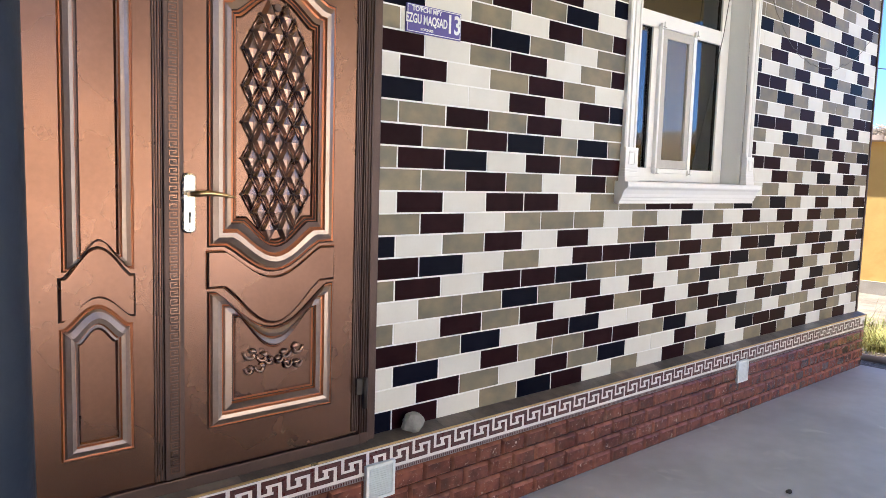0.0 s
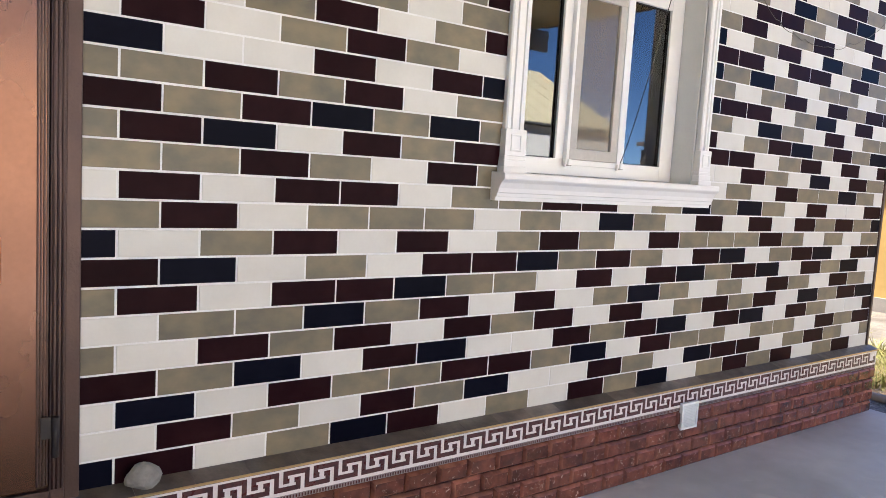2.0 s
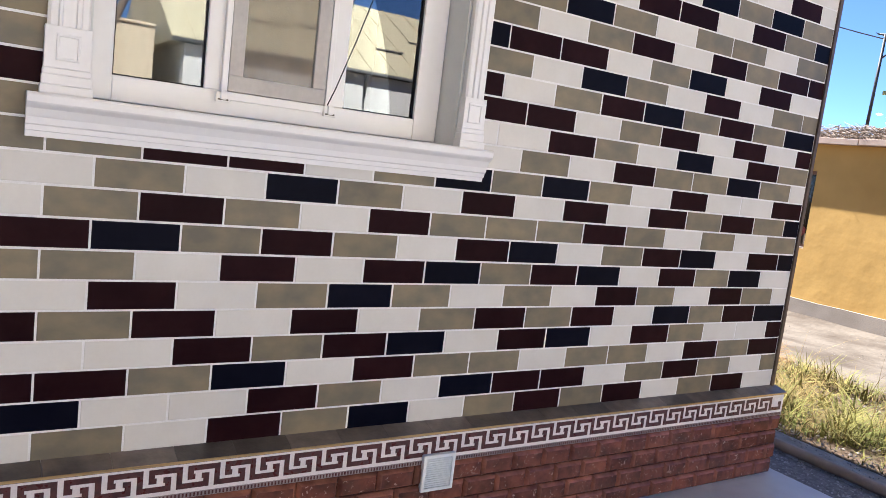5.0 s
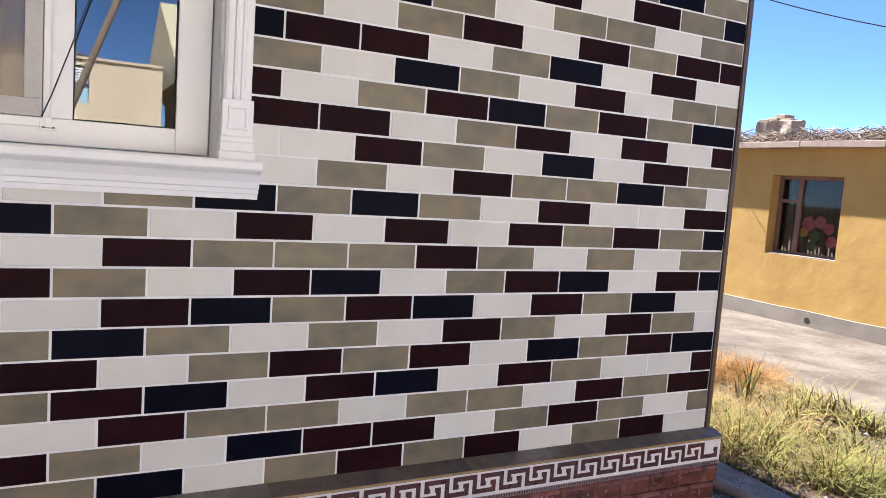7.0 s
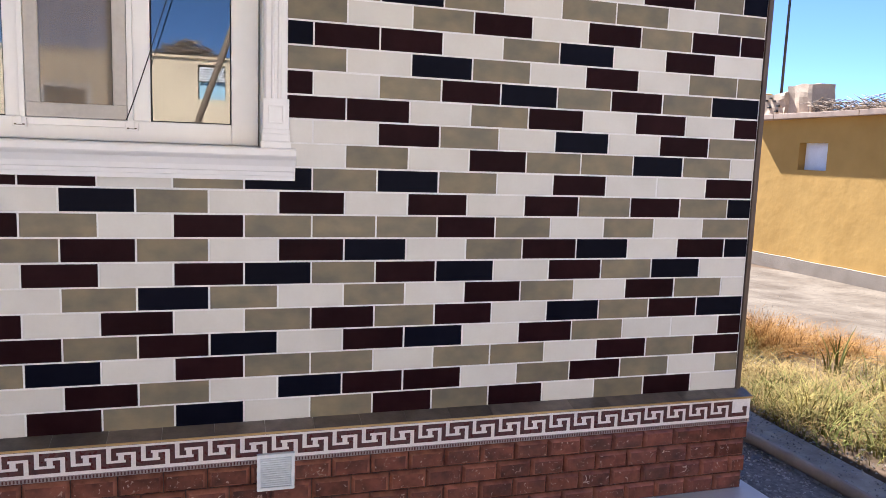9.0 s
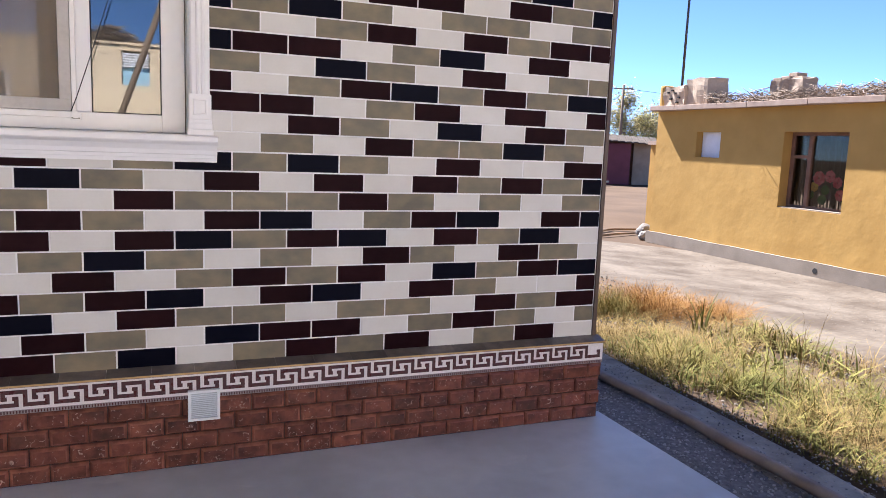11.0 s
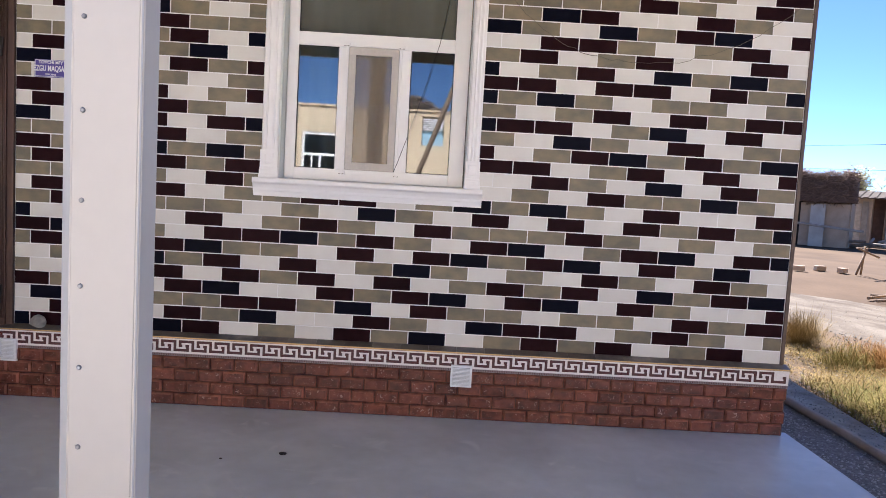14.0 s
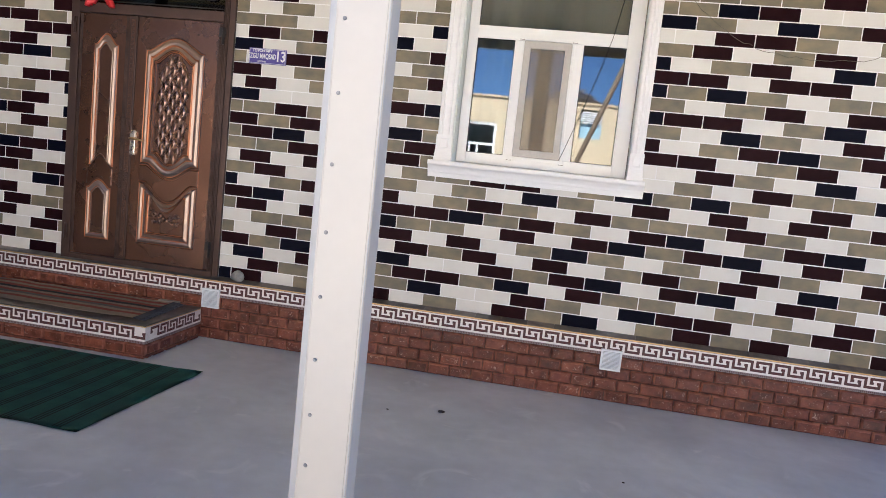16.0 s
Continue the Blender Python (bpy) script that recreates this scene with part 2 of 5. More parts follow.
BROWN_WOOD = material("red_brown_wood", (0.20, 0.105, 0.065), 0.8, second=(0.13, 0.07, 0.045), scale=6, grain=70, mix=0.8, bump=0.3)
GREY_WOOD = material("silver_wood", (0.33, 0.30, 0.26), 0.9, second=(0.22, 0.2, 0.17), scale=6, grain=70, mix=0.8, bump=0.4, each=0.2)
MAROON_SHEET = material("maroon_sheet", (0.17, 0.035, 0.055), 0.6, second=(0.12, 0.028, 0.042), scale=2, grain=40, mix=0.7)
PALE_SHEET = material("pale_sheet", (0.40, 0.39, 0.35), 0.6, second=(0.28, 0.27, 0.24), scale=2.5, grain=40, mix=0.7)
SLATE_ROOF = material("cement_sheet_roof", (0.33, 0.30, 0.27), 0.9, scale=3, grain=50, mix=0.7)
# near-black for plates that stand in for the shade inside openings
INSIDE_SHADE = material("painted_inside_shade", (0.02, 0.018, 0.016), 0.9, bump=0)
WHITE_BOARD = material("white_board", (0.72, 0.72, 0.74), 0.6, scale=4, mix=0.4)
WHITE_WASH = material("white_wash", (0.74, 0.70, 0.62), 0.9, second=(0.64, 0.60, 0.52), scale=1.2, grain=16, mix=0.6, bump=0.2)
CREAM_ROOF = material("cream_metal_roof", (0.66, 0.57, 0.36), 0.55, second=(0.57, 0.49, 0.31), scale=0.8, grain=16, mix=0.5, bump=0.05)
SHED_ROOF = material("weathered_shed_roof", (0.105, 0.088, 0.072), 0.97, second=(0.07, 0.058, 0.048), scale=1.5, grain=20, mix=0.9, bump=0.5, spec=0.05)
GUTTER = material("dark_gutter", (0.09, 0.085, 0.08), 0.6, scale=6, bump=0.05)
# blue of the sky mirrored in a pane, painted on
PANE_SKY_BLUE = material("painted_sky_reflection", (0.33, 0.52, 0.62), 0.6, scale=3, mix=0.3, bump=0.02)
BEIGE = material("beige_render", (0.64, 0.51, 0.34), 0.92, second=(0.56, 0.44, 0.29), scale=1.0, grain=18, mix=0.7, bump=0.4)
SOFFIT = material("cream_soffit", (0.86, 0.67, 0.33), 0.7, scale=2, mix=0.3, bump=0.05)
STRAW = material("dry_straw", (0.235, 0.165, 0.066), 0.95, island=0.5, bump=0, spec=0.05)
RUST_BRUSH = material("rusty_brush", (0.26, 0.135, 0.042), 0.95, island=0.45, bump=0, spec=0.05)
GREEN = material("green_blades", (0.120, 0.130, 0.034), 0.9, second=(0.215, 0.170, 0.055), scale=2.2, mix=0.95, island=0.55, bump=0, spec=0.08)
LEAF_AUTUMN = material("autumn_leaves", (0.46, 0.36, 0.13), 0.8, second=(0.28, 0.27, 0.08), scale=0.7, mix=0.9, island=0.4, bump=0)
BARK = material("grey_bark", (0.20, 0.16, 0.12), 0.9, scale=9, grain=60, bump=0.6)
FLOWER_RED = material("curtain_rose", (0.55, 0.05, 0.09), 0.8, scale=14, second=(0.7, 0.25, 0.3), mix=0.8, bump=0)
FLOWER_YELLOW = material("curtain_yellow_bloom", (0.7, 0.42, 0.06), 0.8, bump=0)
FLOWER_LEAF = material("curtain_leaf", (0.06, 0.16, 0.05), 0.8, bump=0)
SACK = material("white_sack", (0.22, 0.20, 0.175), 0.8, scale=12, mix=0.5, bump=0.5)
RED_CLOTH = material("red_plastic", (0.55, 0.02, 0.025), 0.4, scale=9, mix=0.4)
NAVY_UPRIGHT = material("dark_blue_speckled", (0.010, 0.016, 0.030), 0.5, second=(0.022, 0.028, 0.040), scale=9, grain=70, mix=0.6, spec=0.25)


# ---- mesh helpers ----
def part(name, bm, mat, parent=None, label=""):
    """Links a bmesh as ONE mesh object, under a thing or part."""
    me = bpy.data.meshes.new(name)
    bm.to_mesh(me)
    bm.free()
    return mesh_part(name, me, mat, parent, label)


def mesh_part(name, me, mat, parent=None, label="", at=None):
    if mat is not None and not me.materials:
        for m in (mat if isinstance(mat, (list, tuple)) else [mat]):
            me.materials.append(m)
    ob = new(name, me)
    if parent is not None:
        ob.parent = parent
    if at is not None:
        ob.location = at
    if label:
        ob["label"] = label
    return ob


def thing(name, label, category, group="", kind="", at=None):
    ob = new(name)
    if at is not None:
        ob.location = at
    return tagged(ob, label, category, group, kind)


def box(bm, x0, x1, y0, y1, z0, z1, bevel=0.0, slot=0):
    v = [bm.verts.new((x, y, z)) for x in (x0, x1) for y in (y0, y1) for z in (z0, z1)]
    f = [bm.faces.new([v[i] for i in q]) for q in ((0, 1, 3, 2), (4, 6, 7, 5), (0, 4, 5, 1), (2, 3, 7, 6), (0, 2, 6, 4), (1, 5, 7, 3))]
    for q in f:
        q.material_index = slot
    if bevel:
        edges = list({e for q in f for e in q.edges})
        r = bmesh.ops.bevel(bm, geom=edges, offset=bevel, segments=2, affect="EDGES", profile=0.6)
        for q in r["faces"]:
            q.material_index = slot
    return v


def boxes(*rows, bevel=0.0):
    bm = bmesh.new()
    for r in rows:
        box(bm, *r, bevel=bevel)
    return bm


def sweep(bm, path, radius, sides=8, closed=False, slot=0):
    """A round tube along a path; radius: one number or one a point."""
    pts = [Vector(p) for p in path]
    rings = []
    for i, p in enumerate(pts):
        a, b = pts[max(i - 1, 0)], pts[min(i + 1, len(pts) - 1)]
        if closed:
            a, b = pts[i - 1], pts[(i + 1) % len(pts)]
        q = (b - a).to_track_quat("Z", "Y")
        r = radius[i] if isinstance(radius, (list, tuple)) else radius
        rings.append([bm.verts.new(p + q @ Vector((r * math.cos(2 * math.pi * k / sides), r * math.sin(2 * math.pi * k / sides), 0))) for k in range(sides)])
    last = len(rings) if closed else len(rings) - 1
    for i in range(last):
        a, b = rings[i], rings[(i + 1) % len(rings)]
        for k in range(sides):
            f = bm.faces.new((a[k], a[(k + 1) % sides], b[(k + 1) % sides], b[k]))
            f.smooth, f.material_index = True, slot
    if not closed:
        bm.faces.new(rings[0][::-1]).material_index = slot
        bm.faces.new(rings[-1]).material_index = slot


def tube(path, radius, sides=8, closed=False):
    bm = bmesh.new()
    sweep(bm, path, radius, sides, closed)
    return bm


def extrude_xz(bm, outline, y0, y1, slot=0):
    """A plate: an outline in x and z, from y0 (front) to y1 (back)."""
    a = [bm.verts.new((x, y0, z)) for x, z in outline]
    b = [bm.verts.new((x, y1, z)) for x, z in outline]
    faces = [bm.faces.new(a), bm.faces.new(b[::-1])]
    for i in range(len(a)):
        j = (i + 1) % len(a)
        faces.append(bm.faces.new((a[i], b[i], b[j], a[j])))
    for f in faces:
        f.material_index = slot
    return faces


def extrude_x(bm, profile, x0, x1):
    """A moulding: a profile in y and z, run along x."""
    a = [bm.verts.new((x0, y, z)) for y, z in profile]
    b = [bm.verts.new((x1, y, z)) for y, z in profile]
    bm.faces.new(a)
    bm.faces.new(b[::-1])
    for i in range(len(a)):
        j = (i + 1) % len(a)
        bm.faces.new((a[i], b[i], b[j], a[j]))


def fix(bm):
    bmesh.ops.recalc_face_normals(bm, faces=bm.faces)
    return bm


def ribbon_frame(bm, outline, steps, slot=0):
    """A moulding round a closed outline in x and z: steps of (inset, y), joined into a surface of rings."""
    def inset(o, d):
        n = len(o)
        out = []
        for i in range(n):
            p0, p1, p2 = Vector(o[i - 1]), Vector(o[i]), Vector(o[(i + 1) % n])
            e1, e2 = (p1 - p0).normalized(), (p2 - p1).normalized()
            n1, n2 = Vector((-e1.y, e1.x)), Vector((-e2.y, e2.x))
            k = 1 + n1.dot(n2)
            out.append(p1 + (n1 + n2) * d / max(k, 0.35))
        return out
    rings = []
    for d, y in steps:
        rings.append([bm.verts.new((p[0], y, p[1])) for p in inset(outline, d)])
    for a, b in zip(rings, rings[1:]):
        for i in range(len(a)):
            j = (i + 1) % len(a)
            bm.faces.new((a[i], a[j], b[j], b[i])).material_index = slot
    return rings


# ---- structure ----
WALL_Y, GROUT_Y = 2.450, 2.4515
X_DOOR0, X_DOOR1, X_CORNER = 0.395, 1.838, 7.352
WIN_X0, WIN_X1, WIN_Z0, WIN_Z1 = 3.665, 4.995, 1.63, 3.22
TOP = 3.42

wall_front = tagged(part("wall_front", boxes(
    (-3.2, X_DOOR0, GROUT_Y, 2.85, 0, TOP), (X_DOOR0, X_DOOR1, GROUT_Y, 2.85, 3.06, TOP), (X_DOOR0, X_DOOR1, GROUT_Y + 0.02, 2.85, 0, 0.5),
    (X_DOOR1, WIN_X0, GROUT_Y, 2.85, 0, TOP), (WIN_X0, WIN_X1, GROUT_Y, 2.85, 0, WIN_Z0), (WIN_X0, WIN_X1, GROUT_Y, 2.85, WIN_Z1, TOP),
    (WIN_X1, X_CORNER, GROUT_Y, 2.85, 0, TOP)), GROUT), "house wall clad in cream, olive, maroon and navy brick tiles with white joints", "wall", kind="structure")
tagged(part("wall_east", boxes((X_CORNER - 0.35, X_CORNER, 2.85, 8.5, 0, TOP)), PLASTER), "grey plastered side wall of the house", "wall", kind="structure")
tagged(part("wall_back", boxes((-3.2, X_CORNER - 0.35, 8.2, 8.5, 0, TOP)), PLASTER), "grey plastered back wall of the house", "wall", kind="structure")
tagged(part("wall_west", boxes((-3.2, -2.9, 2.85, 8.2, 0, TOP)), PLASTER), "grey plastered end wall of the house", "wall", kind="structure")
# unseen wall, added to darken the door's reflections and cut light from the west
tagged(part("wall_wing", boxes((-3.55, -3.21, -9.0, 2.85, 0, TOP)), UNSEEN_WING), "added dark brown wall, out of view, darkening the door's reflections", "wall", kind="structure")
tagged(part("floor_inside", boxes((-2.9, X_CORNER - 0.35, 2.85, 8.2, 0.40, 0.50)), WOOD), "dark wooden floor inside the house", "floor", kind="structure")
tagged(part("ceiling", boxes((-3.4, 7.5, -1.35, 8.7, TOP, TOP + 0.05)), SOFFIT), "cream sheet ceiling over the porch", "ceiling", kind="structure")
# unseen strip, added so the panes mirror a dark band like a deeper soffit
tagged(part("fascia_beam", boxes((-3.5, 7.70, -1.43, -1.352, 3.18, TOP)), PLASTER), "added grey strip at the eave, out of view, giving the soffit's dark reflection", "beam", kind="structure")
bm = boxes((-3.5, 7.74, -1.43, 8.9, TOP + 0.05, TOP + 0.30))
tagged(part("roof", bm, SLATE_ROOF), "flat grey roof slab over house and porch", "roof", kind="structure")
tagged(part("partition", boxes((2.6, 2.7, 2.85, 8.2, 0.5, TOP), (5.9, 6.0, 2.85, 8.2, 0.5, TOP), (2.7, 5.9, 5.2, 5.3, 0.5, TOP)), CURTAIN_WARM), "dim walls of the room behind the window", "wall", kind="structure")
tagged(part("corner_strip", fix(boxes((X_CORNER - 0.004, X_CORNER + 0.022, 2.440, 2.475, 0.5, TOP), bevel=0.003)), CORNER), "dark brown metal strip along the house corner", "trim", kind="structure")

# concrete porch
bm = bmesh.new()
box(bm, -4.2, 7.45, -4.4, 2.47, -0.16, 0.0, bevel=0.008)
tagged(part("floor", fix(bm), CONCRETE), "smooth grey concrete porch floor with trowel marks", "floor", kind="structure")

# reflector slab, added out of view to brighten the shaded house wall
tagged(part("yard", boxes((-14, 7.45, -12.1, -4.41, -0.16, -0.02)), YARD_BOUNCE), "added pale slab in the yard, out of view, bouncing sunlight into the porch", "pavement", kind="structure")

# ground, road
def dip(x, y):
    """How far the ground sinks from the house towards the far side of the road."""
    u, v = min(max((x - 9.6) / 4.6, 0), 1), min(max((18.0 - y) / 5.0, 0), 1)
    return 0.24 * u * u * (3 - 2 * u) * v * v * (3 - 2 * v)


bm = bmesh.new()
N = 90
gv = {}
for i in range(N + 1):
    for j in range(N + 1):
        sx, sy = (i / N * 2 - 1), (j / N * 2 - 1)
        x, y = 10 + 40 * sx + 900 * sx ** 7, 8 + 40 * sy + 900 * sy ** 7
        z = -0.13 + 0.03 * noise.noise((x * 0.4, y * 0.4, 0)) - dip(x, y)
        gv[i, j] = bm.verts.new((x, y, z))
for i in range(N):
    for j in range(N):
        bm.faces.new((gv[i, j], gv[i + 1, j], gv[i + 1, j + 1], gv[i, j + 1])).smooth = True
tagged(part("ground", bm, DIRT), "bare dry brown earth of the yard and fields", "ground", kind="structure")


def strip(left, right, z, cross=8, along=5):
    bm = bmesh.new()
    L = [Vector(p) for p in left]
    R = [Vector(p) for p in right]
    rows = []
    for i in range(len(L) - 1):
        for k in range(along + (i == len(L) - 2)):
            f = k / along
            a, b = L[i].lerp(L[i + 1], f), R[i].lerp(R[i + 1], f)
            row = []
            for c in range(cross + 1):
                p = a.lerp(b, c / cross)
                edge = 0.06 if c in (0, cross) else 0.0
                p += Vector((noise.noise((p.x * 1.3, p.y * 1.3, 3)), noise.noise((p.x * 1.3, p.y * 1.3, 7)))) * edge * 4
                row.append(bm.verts.new((p.x, p.y, z - dip(p.x, p.y) - edge * 1.1 + 0.012 * noise.noise((p.x * 2, p.y * 2, 1)))))
            rows.append(row)
    for a, b in zip(rows, rows[1:]):
        for c in range(cross):
            bm.faces.new((a[c], a[c + 1], b[c + 1], b[c])).smooth = True
    return fix(bm)


tagged(part("road", strip([(10.6, -30), (10.7, -8), (10.9, 4), (10.9, 7.2), (9.6, 9.3), (6, 10.6), (-10, 11.5)], [(15.5, -30), (15.5, -8), (15.5, 4), (15.5, 11.0), (14.2, 13.2), (9, 15.6), (-10, 16.5)], -0.085, 14, 12), ROAD), "pale dusty village road with tyre ruts", "road", kind="structure")
tagged(part("gravel_strip", strip([(7.44, 9), (7.44, 4.5), (7.44, 2), (7.44, -3)], [(8.05, 9), (8.1, 4.5), (8.0, 2), (7.7, -3)], -0.075, 8, 8), GRAVEL_BED), "dark grey gravel bed beside the porch slab", "gravel", kind="structure")
tagged(part("cement_apron", strip([(8.02, 9), (8.08, 4.5), (7.98, 2), (7.7, -3)], [(8.52, 9), (8.5, 4.5), (8.38, 2), (8.1, -3)], -0.088, 14, 14), APRON), "rough grey cement strip between gravel and grass", "pavement", kind="structure")

# plinth body and step body
P_Y = 2.392
plinth = tagged(part("plinth", boxes((-3.2, X_CORNER + 0.03, P_Y, 2.452, 0, 0.478), (X_CORNER + 0.0, X_CORNER + 0.03, 2.452, 8.5, 0, 0.478)), BRICK_JOINT), "plinth of glossy red-brown brick-look tiles under a meander border", "plinth", kind="structure")
STEP_X1, STEP_Y0, STEP_Z = 1.735, 1.605, 0.25
STEP_X0 = -0.75
step = tagged(part("step", boxes((STEP_X0, STEP_X1, STEP_Y0, P_Y - 0.002, 0, STEP_Z - 0.012)), BRICK_JOINT), "door step faced with meander border and red brick tiles", "step", kind="structure")
bm = bmesh.new()
box(bm, STEP_X0 - 0.012, STEP_X1 + 0.012, STEP_Y0 - 0.012, P_Y - 0.002, STEP_Z - 0.012, STEP_Z, bevel=0.002)
part("step_top", fix(bm), LEDGE, step, "dark slate tread")
part("edge_strip", boxes((STEP_X0 - 0.013, STEP_X1 + 0.014, STEP_Y0 - 0.015, STEP_Y0 - 0.011, STEP_Z - 0.016, STEP_Z - 0.010), (STEP_X1 + 0.0122, STEP_X1 + 0.015, STEP_Y0 - 0.011, P_Y - 0.014, STEP_Z - 0.016, STEP_Z - 0.010)), GOLD, step, "thin brass edge strip")

# slate ledge on the plinth, cut in lengths
bm = bmesh.new()
extrude_x(bm, [(2.372, 0.478), (2.372, 0.490), (2.452, 0.512), (2.452, 0.478)], 0, 0.1985)
me = bpy.data.meshes.new("ledge_tile")
fix(bm).to_mesh(me)
bm.free()
x = -3.2
while x < X_CORNER - 0.16:
    mesh_part("ledge_tile", me, LEDGE, plinth, at=(x, 0, 0))
    x += 0.2
bm = bmesh.new()
extrude_x(bm, [(2.372, 0.478), (2.372, 0.490), (2.452, 0.512), (2.452, 0.478)], x, X_CORNER + 0.045)
part("ledge_tile", fix(bm), LEDGE, plinth)
part("edge_strip", boxes((-3.2, X_CORNER + 0.047, 2.3685, 2.3722, 0.481, 0.4895)), GOLD, plinth, "thin brass edge strip")


# ---- meander border and brick tiles ----
def key_mesh(pitch, h, depth):
    """One hooked link: a top bar running back, an upright, a bottom bar running on, each end turned in."""
    t, g = h * 0.235, h * 0.1475
    up0, up1 = 0.74 * pitch, 0.74 * pitch + t
    a, b = up1 - 0.86 * pitch, up0 + 0.86 * pitch
    m0, m1 = t + g, h - t - g
    e = 0.20 * pitch
    out = [(up1, h), (a, h), (a, m0), (a + e, m0), (a + e, m1), (a + t, m1), (a + t, h - t), (up0, h - t), (up0, 0), (b, 0), (b, m1), (b - e, m1), (b - e, m0), (b - t, m0), (b - t, t), (up1, t)]
    bm = bmesh.new()
    extrude_xz(bm, out, -depth, 0)
    me = bpy.data.meshes.new("meander")
    fix(bm).to_mesh(me)
    bm.free()
    return me


KEY_PITCH, KEY_Z, KEY_H = 0.1255, 0.386, 0.080
key = key_mesh(KEY_PITCH, KEY_H, 0.0022)


def border(parent, x0, x1, y, zoff=0.0, turn=None):
    """A run of border tiles: white face, meanders, a rope line under it."""
    m = turn or Matrix()
    holder = part("border_band", boxes((x0, x1, y, P_Y + (y - 2.38), 0.371 + zoff, 0.479 + zoff)), BAND, parent, "white glazed border tiles")
    holder.matrix_basis = m
    rope = part("border_rope", boxes((x0, x1, y - 0.001, P_Y + (y - 2.38), 0.352 + zoff, 0.3705 + zoff)), ROPE, parent, "narrow rope-patterned line")
    rope.matrix_basis = m
    rows = [(x0 + i * 0.0125, x0 + i * 0.0125 + 0.006, y - 0.0022, y - 0.001, 0.355 + zoff, 0.368 + zoff) for i in range(int((x1 - x0) / 0.0125))]
    bm = bmesh.new()
    for r in rows:
        box(bm, *r)
    beads = tagged(part("rope_beads", bm, KEY, parent), kind="stuff")
    beads.matrix_basis = m
    n = int((x1 - x0 - 0.08) / KEY_PITCH)
    gap = (x1 - x0 - n * KEY_PITCH) / 2
    for i in range(n):
        ob = mesh_part("meander", key, KEY, parent)
        ob.matrix_basis = m @ Matrix.Translation((x0 + gap - 0.012 + i * KEY_PITCH, y, KEY_Z + zoff))


def brick_mesh(w, h, d=0.022, b=0.014):
    """A cushion-edged brick face, its back open against the wall."""
    bm = bmesh.new()
    rings = []
    for inset, y in ((0.0, 0.0), (0.0, -d * 0.35), (b * 0.55, -d * 0.8), (b, -d)):
        rings.append([bm.verts.new((x, y, z)) for x, z in ((inset, inset), (w - inset, inset), (w - inset, h - inset), (inset, h - inset))])
    for a, c in zip(rings, rings[1:]):
        for i in range(4):
            bm.faces.new((a[i], a[(i + 1) % 4], c[(i + 1) % 4], c[i])).material_index = 1
    bm.faces.new(rings[-1])
    me = bpy.data.meshes.new("brick")
    fix(bm).to_mesh(me)
    bm.free()
    return me


BRICK_W, BRICK_H = 0.168, 0.0875
_bricks = {}


def brick_run(parent, x0, x1, y, rows, ztop, turn=None, phase=0.0):
    m = turn or Matrix()
    for r in range(rows):
        z = ztop - (r + 1) * BRICK_H
        x = x0 - ((r % 2) * 0.5 * BRICK_W + phase) % BRICK_W
        h = BRICK_H - 0.004
        if z < 0.002:
            h, z = h + z - 0.002, 0.002
        while x < x1 - 0.01:
            a, b = max(x, x0), min(x + BRICK_W - 0.004, x1)
            if b - a > 0.025:
                k = (round(b - a, 3), round(h, 3))
                if k not in _bricks:
                    _bricks[k] = brick_mesh(*k)
                ob = mesh_part("brick", _bricks[k], [BRICK, BRICK_LIT_EDGE], parent)
                ob.matrix_basis = m @ Matrix.Translation((a, y, z))
            x += BRICK_W


# ---- wall tiles ----
TILE_W, TILE_P, TILE_Z0, TILE_X0 = 0.27, 0.097, 0.510, 1.95
PATTERN = [                      # course by course from the bottom; W cream, G olive, K maroon, N navy
    "NKWGNKWGWKGNWGKGKWGKW", "WKGWKGNWWKGWNKKWGKGWG", "WNWKGGKKGNWKGGWGGWKGK", "KGNWKNWWKGKNWKNWKGWWK",
    "GWKGKWKGKWKWGKGKWNGKN", "WGGNGKWKWGNGWGWKGWKGW", "GKWKKNGGWKWKNGKNWKGNW", "KNWGWKKNGKGWKNWGKNWKN",
    "NWGKWKWGKGWKGGGKGWGWG", "GKWGGGWGWNGWKWKWKGKGN", "WKWKKWGGKKWGNGNGWKWWK", "GGKGWKGKWGNKWGWKGGNGW",
    "GKNWKGKWGKWGWWKGWNWKG", "KGKNGNGWKGWKKKWGKWKWK", "GGKGKWGKWGKWKWGKNGKGN", "NWWKWKNGWKGWGWNGWKWGG",
    "WKWGKGWKGWKGNKKWGNWKW", "KWGKWGKWGKWGGWGKWKGKK", "GWKNGWGKWGKWNGNGWGGWG", "NWGWKGKWGKWGKKWKKWKGN",
    "WKGKGNWKGWKGNWGKWNGNG", "GGWGKWNKGWKGGKWGKWWKW", "GWGWKGGKWGKWWWKKGWGKW", "WKWNGWGKWKGWNGWNGKNWK",
    "KGWGWKGWKGWKGGNKWWKGW", "GWKGWKNGWGKWGGGGKGWKG", "WKGNWGKWGKWNGKWGKWGWK", "KWGKWNGWKGWKGWKWGKGNW", "GKWGKWGKNWGKWGKWGNWKG",
]
BESIDE_DOOR = ["WKW", "WGK", "GKW", "KWK", "GGK", "GWK", "KNW", "KGK", "WWK", "NKN", "KWG", "GKW", "NWK", "WKG", "NWG", "KKW", "GWW", "GNK", "KWK", "KKW", "WGK"]     # outwards from the door
_tiles = {}


def tile_mesh(w, h, c):
    k = (round(w, 3), round(h, 3), c)
    if k not in _tiles:
        bm = bmesh.new()
        rings = []
